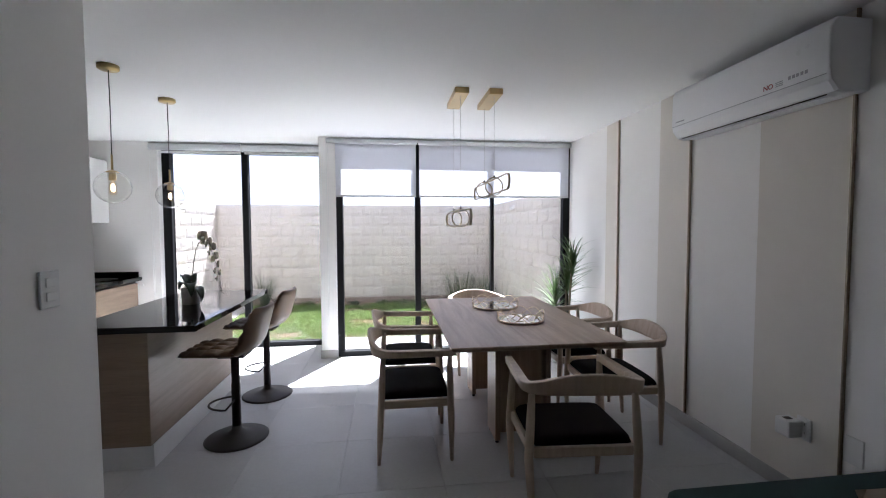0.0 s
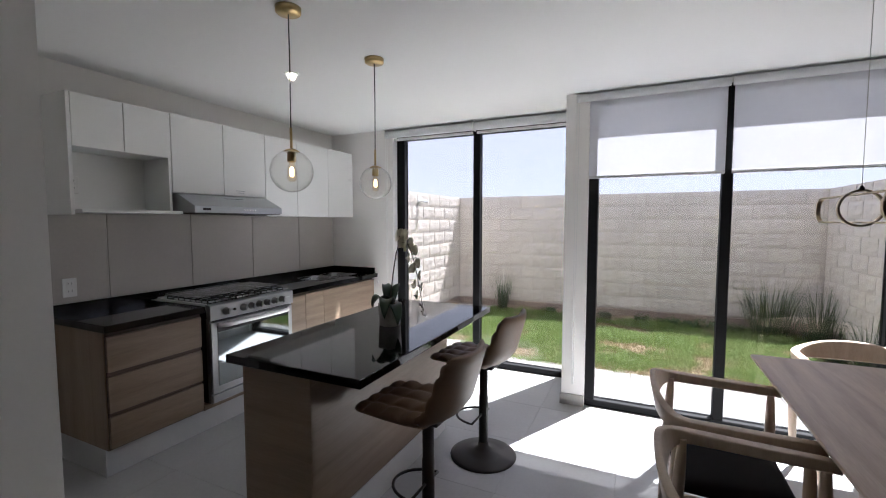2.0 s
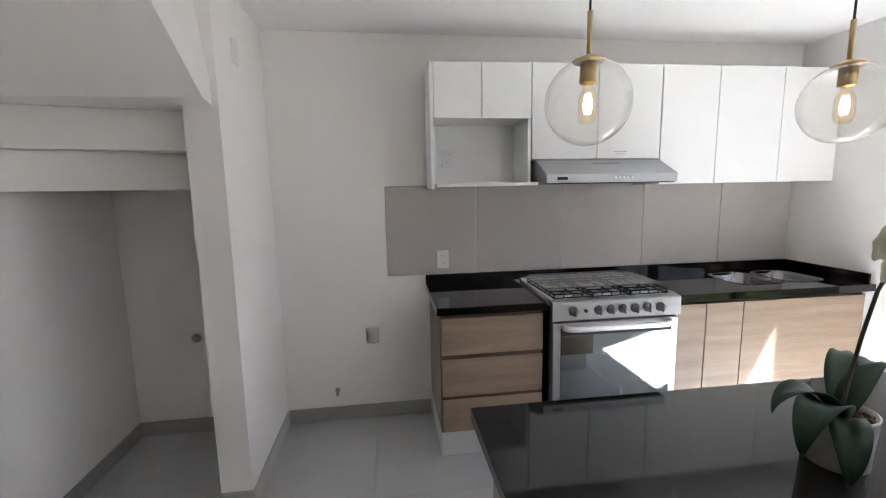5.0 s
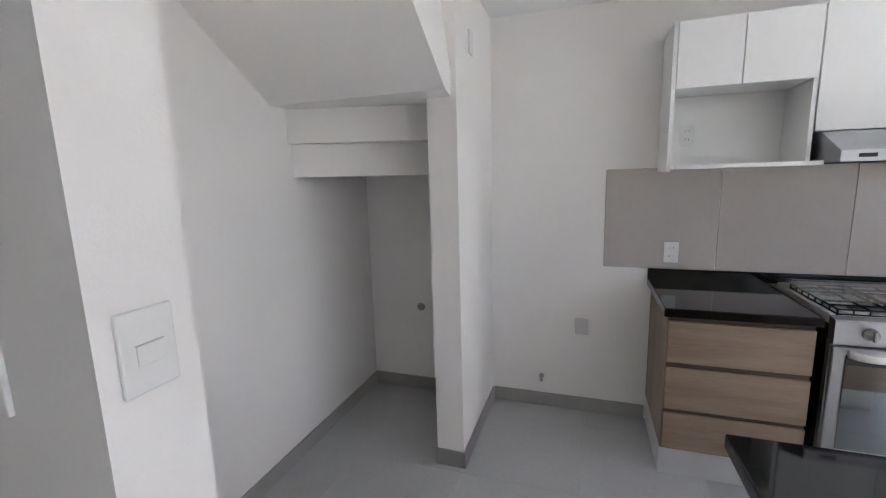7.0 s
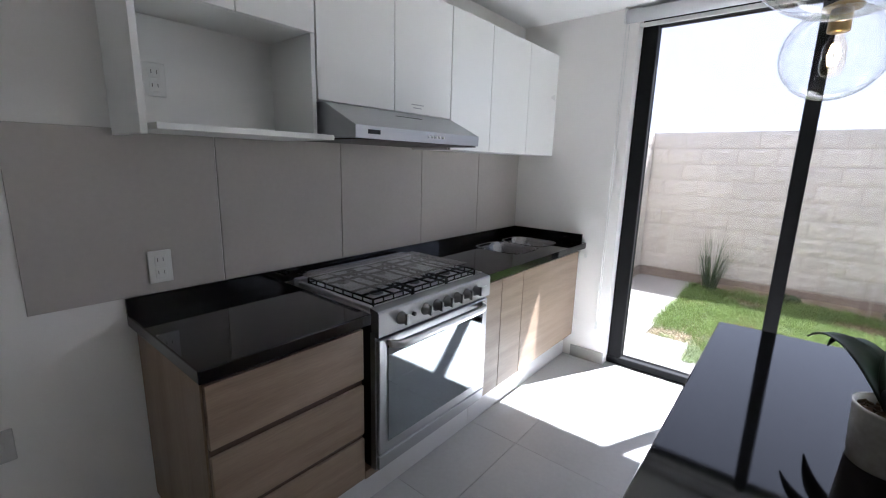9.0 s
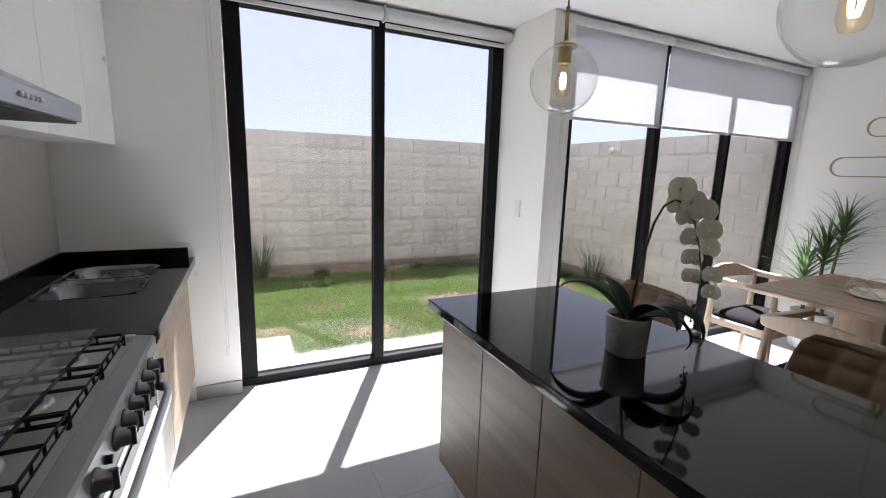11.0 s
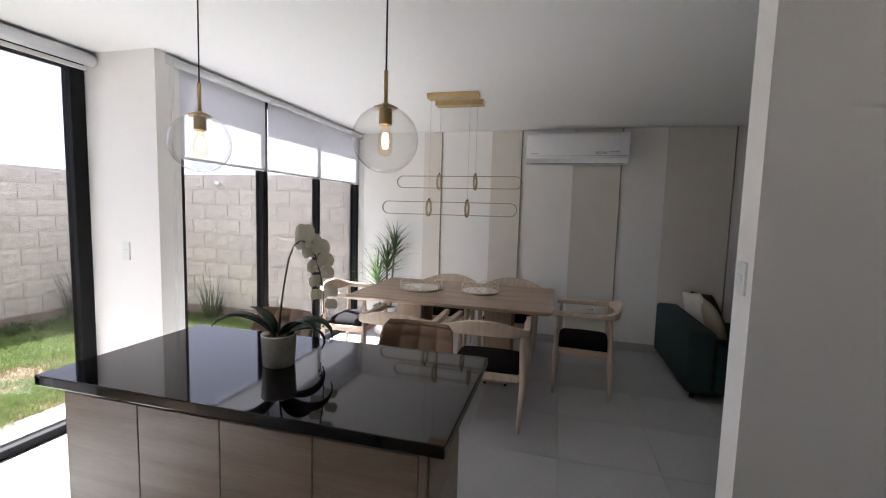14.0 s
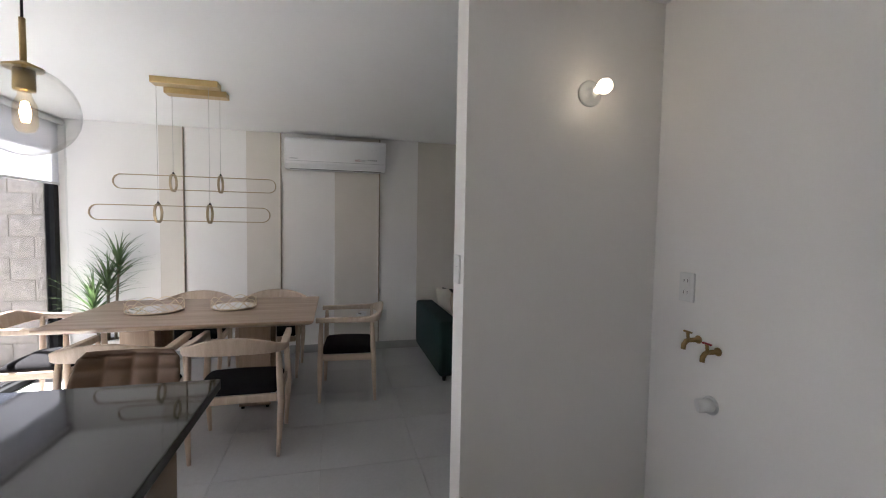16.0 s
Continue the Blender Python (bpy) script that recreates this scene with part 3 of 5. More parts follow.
def upper_unit(y0, y1, z0, z1, cuts, label, open_to=None):
    c = thing("wall_cabinet", label, "cabinet", (XW, y0, 0), group="white wall cabinets")
    d, w = -2.915 - XW, y1 - y0
    if open_to is None:
        part("carcass", boxed(0.002, d - 0.02, 0.001, w - 0.001, z0, z1), M["lacquer"], c)
    else:
        part("carcass", boxed(0.002, d - 0.02, 0.02, w - 0.001, open_to, z1), M["lacquer"], c)
        part("side_panel", boxed(0.002, d + 0.002, 0.0, 0.019, z0 - 0.012, z1, bevel=0.001), M["lacquer"], c)
        part("side_panel", boxed(0.002, d - 0.004, w - 0.018, w - 0.001, z0 + 0.02, open_to - 0.001), M["lacquer"], c)
        part("shelf", boxed(0.002, d + 0.075, 0.02, w + 0.02, z0, z0 + 0.019, bevel=0.001), M["lacquer"], c, "white shelf board standing proud")
        part("back_panel", boxed(0.001, 0.006, 0.02, w - 0.019, z0 + 0.02, open_to - 0.001), M["lacquer"], c)
    ys = [0.021 if open_to else 0.001] + [k - y0 for k in cuts] + [w]
    for a, b in zip(ys, ys[1:]):
        part("door", boxed(d - 0.018, d, a + 0.0018, b - 0.0018, open_to or z0, z1, bevel=0.0012), M["lacquer"], c)
    return c


uc = upper_unit(3.425, 4.013, 1.522, 2.21, (3.721,), "white wall cabinet with two doors over an open microwave bay", 1.905)
ub = upper_unit(4.015, 4.823, 1.673, 2.215, (4.420,), "white two-door wall cabinet above the extractor hood")
upper_unit(4.825, 6.053, 1.516, 2.218, (5.200, 5.640), "white handleless wall cabinet with three doors")
for k, (w0, zz) in enumerate(((0.085, 1.712), (0.06, 1.697))):
    part("label", boxed(0.2906, 0.2912, 0.555 - w0 / 2, 0.555 + w0 / 2, zz, zz + 0.004), M["grey_ink"], ub, "small grey printed line")

# backsplash
for k in range(5):
    y0 = 3.157 + 0.5868 * k
    y1 = min(y0 + 0.583, 6.052)
    tagged(structure("wall_tile", boxed(XW, XW + 0.008, y0, y1, 0.9585, 1.533, bevel=0.0012), M["splash"], "large grey porcelain wall tile"), category="tile")

# hood
hd = thing("extractor_hood", "slim grey steel extractor hood under the wall cabinets", "hood", (XW, 4.035, 0))
w = 0.775
prof = [(0.006, 1.532), (0.485, 1.532), (0.487, 1.578), (0.300, 1.668), (0.006, 1.668)]
bm = bmesh.new()
a, b = ([bm.verts.new((x, yy, z)) for x, z in prof] for yy in (0.0, w))
bm.faces.new(a), bm.faces.new(list(reversed(b)))
for k in range(5):
    bm.faces.new((a[k], a[(k + 1) % 5], b[(k + 1) % 5], b[k]))
bmesh.ops.bevel(bm, geom=list(bm.edges), offset=0.002, segments=1, affect="EDGES")
part("canopy", bm, M["steel_dark"], hd)
part("underside", boxed(0.02, 0.475, 0.01, w - 0.01, 1.526, 1.531), M["dark_metal"], hd, "dark filter underside")
part("badge", boxed(0.4855, 0.4885, 0.06, 0.12, 1.548, 1.564), M["black_plastic"], hd, "small dark maker's badge")
for k in range(5):
    part("button", lathe(bmesh.new(), [(0, 0.486), (0.006, 0.486), (0.006, 0.492), (0, 0.492)], 10, (0, 0.40 + 0.024 * k, 1.556), "x"), M["plastic"], hd)
part("vent_slot", boxed(0.352, 0.356, 0.33, 0.50, 1.640, 1.6432), M["black_plastic"], hd)


# stove
def stove():
    s = thing("gas_stove", "stainless steel gas stove with mirrored oven door and glass lid", "stove", (XW, 4.030, 0))
    W, F = 0.752, 0.613
    part("body", boxed(0.03, F - 0.045, 0.004, W - 0.004, 0.207, 0.862), M["black_iron"], s)
    part("side_trim", boxed(F - 0.05, F - 0.022, 0.0, 0.018, 0.207, 0.80), M["steel"], s)
    part("side_trim", boxed(F - 0.05, F - 0.022, W - 0.018, W, 0.207, 0.80), M["steel"], s)
    bm = bmesh.new()
    prof = [(F - 0.04, 0.787), (F - 0.006, 0.787), (F, 0.792), (F, 0.886), (F - 0.006, 0.894), (F - 0.05, 0.900)]
    a, b = ([bm.verts.new((x, yy, z)) for x, z in prof] for yy in (0.0, W))
    bm.faces.new(a), bm.faces.new(list(reversed(b)))
    for k in range(len(prof)):
        bm.faces.new((a[k], a[(k + 1) % len(prof)], b[(k + 1) % len(prof)], b[k]))
    part("control_panel", bm, M["panel_steel"], s, "brushed steel control panel")
    bm = boxed(0.035, F - 0.05, 0.0, W, 0.862, 0.885, bevel=0.003)
    box(bm, 0.035, 0.075, 0.0, W, 0.885, 0.915, bevel=0.003)
    box(bm, 0.075, F - 0.05, 0.0, 0.018, 0.885, 0.905, bevel=0.003)
    box(bm, 0.075, F - 0.05, W - 0.018, W, 0.885, 0.905, bevel=0.003)
    part("hob", bm, M["hob"], s)
    for j, y in enumerate((0.036, 0.264, 0.492)):
        g = bmesh.new()
        y1 = y + 0.220
        r = 0.0045
        tube(g, [(0.10, y, 0.920), (0.54, y, 0.920), (0.54, y1, 0.920), (0.10, y1, 0.920)], r, 6, closed=True)
        tube(g, [(0.10, y, 0.899), (0.54, y, 0.899), (0.54, y1, 0.899), (0.10, y1, 0.899)], r * 0.8, 6, closed=True)
        for k in range(1, 7):
            for yy in (y, y1):
                tube(g, [(0.10 + 0.0629 * k, yy, 0.899), (0.10 + 0.0629 * k, yy, 0.920)], r * 0.7, 5)
        for k in range(1, 4):
            tube(g, [(0.54, y + (y1 - y) * k / 4, 0.899), (0.54, y + (y1 - y) * k / 4, 0.920)], r * 0.7, 5)
        for x in (0.17, 0.24, 0.40, 0.47):
            tube(g, [(x, y, 0.920), (x, y1, 0.920)], r, 6)
        tube(g, [(0.10, (y + y1) / 2, 0.920), (0.54, (y + y1) / 2, 0.920)], r, 6)
        for x in (0.10, 0.54):
            for yy in (y, y1):
                tube(g, [(x, yy, 0.885), (x, yy, 0.918)], r, 6)
        part("grate", g, M["black_iron"], s, "black wire pan grate")
        for x in (0.205, 0.435):
            part("burner", lathe(bmesh.new(), [(0, 0.886), (0.046, 0.886), (0.046, 0.896), (0.034, 0.897), (0, 0.898)], 18, (x, (y + y1) / 2, 0)), M["hob"], s, "round alloy burner")
            part("burner_cap", lathe(bmesh.new(), [(0, 0.8985), (0.029, 0.8985), (0.028, 0.905), (0, 0.907)], 18, (x, (y + y1) / 2, 0)), M["knob"], s, "dark grey burner cap")
    part("glass_lid", boxed(0.04, 0.475, 0.01, W - 0.01, 0.9335, 0.9385, bevel=0.001), M["lid_glass"], s, "smoked glass lid laid flat over the grates")
    part("lid_hinge", boxed(0.036, 0.06, 0.06, W - 0.06, 0.915, 0.934), M["steel"], s)
    for k, y in enumerate((0.118, 0.262, 0.333, 0.404, 0.477, 0.551, 0.625)):
        kn = bmesh.new()
        x = F + 0.002
        z = 0.842
        lathe(kn, [(0.0, x - 0.004), (0.027, x - 0.004), (0.026, x + 0.004), (0.021, x + 0.006), (0.019, x + 0.026), (0.0, x + 0.028)], 18, (0, y, z), "x")
        box(kn, x + 0.02, x + 0.036, y - 0.005, y + 0.005, z - 0.022, z + 0.022, bevel=0.002)
        part("knob", kn, M["knob"], s, "round dark grey knob")
    part("pilot_button", lathe(bmesh.new(), [(0, F), (0.009, F), (0.009, F + 0.012), (0, F + 0.012)], 12, (0, 0.186, 0.842), "x"), M["black_plastic"], s)
    part("print", boxed(F + 0.0005, F + 0.002, 0.675, 0.72, 0.845, 0.851), M["grey_ink"], s, "small printed mark")
    door = part("oven_door", boxed(F - 0.04, F - 0.006, 0.006, W - 0.006, 0.275, 0.775, bevel=0.004), M["steel"], s)
    part("oven_window", boxed(F - 0.005, F - 0.002, 0.05, W - 0.05, 0.325, 0.705, bevel=0.002), M["oven_glass"], door, "mirrored oven window")
    part("black_band", boxed(F - 0.0055, F - 0.0015, 0.05, W - 0.05, 0.7055, 0.745), M["black_plastic"], door)
    hb = bmesh.new()
    n = 28
    rows = []
    for k in range(n + 1):
        u = k / n
        y = 0.055 + u * (W - 0.11)
        out = F + 0.042 * (1 - abs(2 * u - 1) ** 14)
        rows.append([(out + dx, y, 0.752 + dz) for dx, dz in ((-0.008, -0.015), (0.006, -0.015), (0.010, -0.010), (0.010, 0.010), (0.006, 0.015), (-0.008, 0.015))])
    sweep(hb, rows)
    part("door_handle", hb, M["hob"], door, "bowed steel handle")
    part("bottom_drawer", boxed(F - 0.04, F - 0.008, 0.006, W - 0.006, 0.21, 0.268, bevel=0.003), M["steel"], s)


stove()


def plate(name, label, m, w, h, kind):
    """A switch or socket plate, lying in its own xz plane, facing -y before m."""
    p = thing(name, label, "socket" if kind == "socket" else "switch")
    p.matrix_world = m
    part("cover", boxed(-w / 2, w / 2, -0.009, 0, -h / 2, h / 2, bevel=0.003, seg=2), M["plate_grey" if kind == "grey" else "plastic"], p)
    if kind == "grey":
        part("insert", boxed(-w * 0.2, w * 0.2, -0.0105, -0.009, -h * 0.16, h * 0.16, bevel=0.001), M["plate_grey"], p)
    if kind == "socket":
        for z in (-h * 0.2, h * 0.2):
            face = part("outlet", boxed(-w * 0.24, w * 0.24, -0.0115, -0.009, z - h * 0.15, z + h * 0.15, bevel=0.001), M["plastic"], p)
            bm = boxed(-w * 0.12 - 0.0009, -w * 0.12 + 0.0009, -0.0122, -0.0116, z - 0.003, z + 0.009)
            box(bm, w * 0.12 - 0.0009, w * 0.12 + 0.0009, -0.0122, -0.0116, z - 0.003, z + 0.009)
            part("slots", bm, M["black_plastic"], face)
    if kind == "one":
        part("rocker", boxed(-w * 0.25, w * 0.25, -0.0112, -0.009, -h * 0.16, h * 0.09, bevel=0.001), M["plastic"], p)
        part("gap", boxed(-w * 0.26, w * 0.26, -0.0096, -0.0092, h * 0.09, h * 0.10), M["grey_ink"], p)
    if kind == "two":
        for z in (-h * 0.19, h * 0.19):
            part("rocker", boxed(-w * 0.28, w * 0.28, -0.013, -0.009, z - h * 0.13, z + h * 0.13, bevel=0.002), M["plastic"], p)
    return p


TO_E, TO_N, TO_W = 90, 180, -90  # facing +x, +y, -x
plate("wall_socket", "white double socket on the grey wall tile", pose(XW + 0.008, 3.518, 1.055, 0, 0, TO_E), 0.075, 0.118, "socket")
plate("wall_socket", "white double socket inside the microwave bay", pose(XW + 0.0065, 3.56, 1.70, 0, 0, TO_E), 0.07, 0.11, "socket")
plate("blank_plate", "pale grey blank plate low on the wall", pose(XW, 3.043, 0.567, 0, 0, TO_E), 0.075, 0.105, "grey")
plate("light_switch", "white single switch on the wall end", pose(-0.907, NICHE, 1.288, 0, 0, TO_N), 0.080, 0.118, "one")
plate("light_switch", "white two-rocker switch on the wall", pose(SLAB_E, 2.255, 1.255, 0, 0, TO_E), 0.078, 0.12, "two")
plate("light_switch", "slim white switch on the column", pose(-0.508, 5.84, 1.18, 0, 0, TO_W), 0.06, 0.118, "one")
plate("light_switch", "white switch high on the niche wall", pose(-2.71, NICHE, 2.174, 0, 0, TO_N), 0.07, 0.115, "blank")
plate("wall_socket", "white double socket above the laundry taps", pose(-1.18, LAUNDRY, 1.235, 0, 0, TO_N), 0.075, 0.118, "socket")
plate("wall_socket", "white double socket under the air conditioner", pose(XE - 0.010, 2.66, 0.40, 0, 0, TO_W), 0.075, 0.118, "socket")
plate("blank_plate", "white cover plate behind the sofa", pose(XE, 2.43, 0.40, 0, 0, TO_W), 0.085, 0.13, "blank")
plate("blank_plate", "small white plate at the end of the worktop", pose(-2.59, YN1, 0.80, 0, 0, 0), 0.02, 0.03, "blank")
ch = thing("plug_adapter", "white plug-in adapter in the socket", "adapter", (XE - 0.020, 2.70, 0.40))
part("body", boxed(-0.085, -0.001, -0.042, 0.042, -0.048, 0.042, bevel=0.008, seg=2), M["plastic"], ch)
part("face", boxed(-0.070, -0.030, -0.016, 0.016, 0.0421, 0.0427), M["black_plastic"], ch, "small dark sockets")

# gas stub, wall hole
gs = thing("gas_stub", "small capped grey pipe stub low on the wall", "pipe", (XW, 2.80, 0.205))
bm = lathe(bmesh.new(), [(0, 0), (0.016, 0), (0.016, 0.004), (0.010, 0.005), (0.010, 0.03), (0.0, 0.03)], 12, axis="x")
part("stub", bm, M["steel_dark"], gs)
part("cap", boxed(0.012, 0.03, -0.009, 0.009, -0.03, 0.0, bevel=0.003), M["steel_dark"], gs)
hl = thing("wall_sleeve", "round open pipe sleeve in the closet wall", "pipe", (XW, 1.962, 0.62))
part("rim", lathe(bmesh.new(), [(0.030, 0.0), (0.036, 0.0), (0.036, 0.006), (0.030, 0.006), (0.028, 0.0025)], 20, axis="x"), M["plastic"], hl)
part("inside", lathe(bmesh.new(), [(0, 0.003), (0.0295, 0.003), (0.0295, 0.0045), (0, 0.0045)], 20, axis="x"), M["render"], hl)


# island
isl = thing("kitchen_island", "oak-veneer kitchen island with four plain doors", "kitchen island", (0, 0, 0))
ix0, ix1, iy0, iy1 = -1.575, -1.180, 3.445, 4.805
part("carcass", boxed(ix0 + 0.02, ix1, iy0, iy1, 0.15, 0.838, bevel=0.001), M["oak_h"], isl)
part("near_panel", boxed(ix0 + 0.012, ix1, iy0 - 0.006, iy0 - 0.0005, 0.15, 0.838, bevel=0.001), M["oak_x"], isl)
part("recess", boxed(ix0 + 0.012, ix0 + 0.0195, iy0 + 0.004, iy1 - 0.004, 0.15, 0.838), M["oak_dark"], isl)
for k in range(4):
    part("door", boxed(ix0 - 0.006, ix0 + 0.0115, 3.468 + 0.333 * k, 3.468 + 0.333 * (k + 1) - 0.0035, 0.155, 0.818, bevel=0.0012), M["oak_h"], isl)
part("end_panel", boxed(ix0 - 0.006, ix0 + 0.0115, iy0, 3.465, 0.15, 0.838), M["oak_v"], isl)
part("plinth", boxed(ix0 + 0.06, ix1 - 0.012, iy0 + 0.02, iy1 - 0.03, 0.0, 0.15), M["plinth"], isl, "pale aluminium plinth")
part("plinth_strip", boxed(ix1 - 0.0115, ix1 + 0.002, iy0 + 0.02, iy1 - 0.03, 0.0, 0.146), M["plinth"], isl)
iw = thing("island_worktop", "thick polished black granite slab on the island", "worktop", (-1.615, 3.384, 0.8385))
part("substrate", boxed(0.045, 0.46, 0.065, 1.42, 0.0, 0.0045), M["oak_dark"], iw)
part("slab", boxed(0.0, 0.727, 0.0, 1.504, 0.0046, 0.0425, bevel=0.004, seg=2), M["granite"], iw)


# pendants
def pendant(x, y):
    p = thing("pendant_lamp", "clear glass globe pendant with brass cap, lit filament bulb", "pendant lamp", (x, y, 0), group="pendants over the island")
    part("canopy", lathe(bmesh.new(), [(0, CEIL - 0.028), (0.050, CEIL - 0.028), (0.057, CEIL - 0.022), (0.058, CEIL), (0, CEIL)], 28), M["brass"], p)
    part("cord", tube(bmesh.new(), [(0, 0, CEIL - 0.027), (0.002, 0, 2.2), (0, 0, 1.90)], 0.0028, 6), M["cord"], p)
    part("stem", lathe(bmesh.new(), [(0, 1.80), (0.006, 1.80), (0.006, 1.905), (0, 1.906)], 12), M["brass"], p)
    part("cap", lathe(bmesh.new(), [(0, 1.797), (0.034, 1.794), (0.036, 1.799), (0.020, 1.806), (0.006, 1.812), (0, 1.812)], 24), M["brass"], p)
    part("socket", lathe(bmesh.new(), [(0, 1.748), (0.019, 1.748), (0.020, 1.752), (0.019, 1.794), (0, 1.794)], 20), M["brass"], p)
    prof = []
    for k in range(25):
        a = radians(18 + (180 - 18) * k / 24)
        prof.append((max(0.098 * math.sin(a), 0.0), 1.705 + 0.098 * math.cos(a)))
    prof[-1] = (0.0005, prof[-1][1])
    bm = bmesh.new()
    lathe(bm, prof, 40)
    caps = [f for f in bm.faces if len(f.verts) > 4]
    bmesh.ops.delete(bm, geom=caps, context="FACES_ONLY")
    g = part("globe", bm, M["globe"], p, "clear blown glass globe")
    g.visible_shadow = False
    b = part("bulb", lathe(bmesh.new(), [(0.011, 1.747), (0.013, 1.735), (0.021, 1.718), (0.022, 1.675), (0.016, 1.660), (0.0, 1.655)], 18), M["bulb_glass"], p, "small tubular filament bulb")
    b.visible_shadow = False
    bm = bmesh.new()
    for k in range(6):
        a = math.pi / 3 * k
        c, s = 0.010 * math.cos(a), 0.008 * math.sin(a)
        tube(bm, [(c * 0.5, s * 0.5, 1.724), (c, s, 1.70), (c * 0.6, s * 0.6, 1.680)], 0.0022, 5)
    part("filament", bm, M["bulb"], b, "glowing filament")
    return p


pendant(-1.447, 3.637)
pendant(-1.440, 4.318)
dl = thing("ceiling_spot", "small lit round ceiling spot with white rim", "ceiling lamp", (-2.078, 4.298, CEIL))
part("rim", lathe(bmesh.new(), [(0.028, -0.002), (0.03, -0.006), (0.048, -0.004), (0.05, 0.0), (0.028, 0.0)], 28), M["plastic"], dl)
bm = lathe(bmesh.new(), [(0.0, -0.045), (0.016, -0.042), (0.027, -0.028), (0.029, -0.015), (0.022, 0.0), (0.0, 0.0)], 20)
part("bulb", bm, M["lamp_white"], dl, "lit white bulb")


# ---- laundry niche ----
wl_ = thing("wall_lamp", "bare lit bulb in a white porcelain wall holder", "wall lamp", (SLAB_W, 1.94, 2.028))
part("rose", lathe(bmesh.new(), [(0, 0), (0.054, 0), (0.055, -0.005), (0.046, -0.012), (0.030, -0.020), (0.022, -0.032), (0.021, -0.050), (0, -0.050)], 28, axis="x"), M["plastic"], wl_)
part("bulb", lathe(bmesh.new(), [(0.012, -0.0505), (0.014, -0.068), (0.024, -0.084), (0.030, -0.104), (0.026, -0.122), (0.012, -0.134), (0, -0.136)], 22, axis="x"), M["lamp_warm"], wl_, "lit opal bulb")


def tap(x, z, red):
    t = thing("laundry_tap", "brass laundry tap on the niche wall", "tap", (x, LAUNDRY, z), group="brass laundry taps")
    b = bmesh.new()
    lathe(b, [(0, 0.0), (0.016, 0.0), (0.016, 0.004), (0.009, 0.006), (0.009, 0.055), (0, 0.056)], 14, axis="y")
    tube(b, [(0, 0.045, 0), (0, 0.060, -0.003), (0, 0.070, -0.016), (0, 0.072, -0.034)], 0.009, 10)
    part("body", b, M["old_brass"], t)
    part("stem", tube(bmesh.new(), [(0, 0.05, 0), (0, 0.054, 0.032)], 0.006, 8), M["old_brass"], t)
    part("handle", boxed(-0.021, 0.021, 0.050, 0.058, 0.030, 0.037, bevel=0.002), M["red" if red else "old_brass"], t, "red painted lever" if red else "")


tap(-1.245, 1.036, False)
tap(-1.335, 1.013, True)
dp = thing("drain_stub", "white plastic drain stub in the niche wall", "pipe", (-1.315, LAUNDRY, 0.80))
part("stub", tube(bmesh.new(), [(0, 0, 0), (0, 0.035, 0.003), (0.01, 0.055, 0.0)], 0.026, 16), M["plastic"], dp)
part("flange", lathe(bmesh.new(), [(0, 0), (0.036, 0), (0.036, 0.004), (0, 0.004)], 20, axis="y"), M["plastic"], dp)


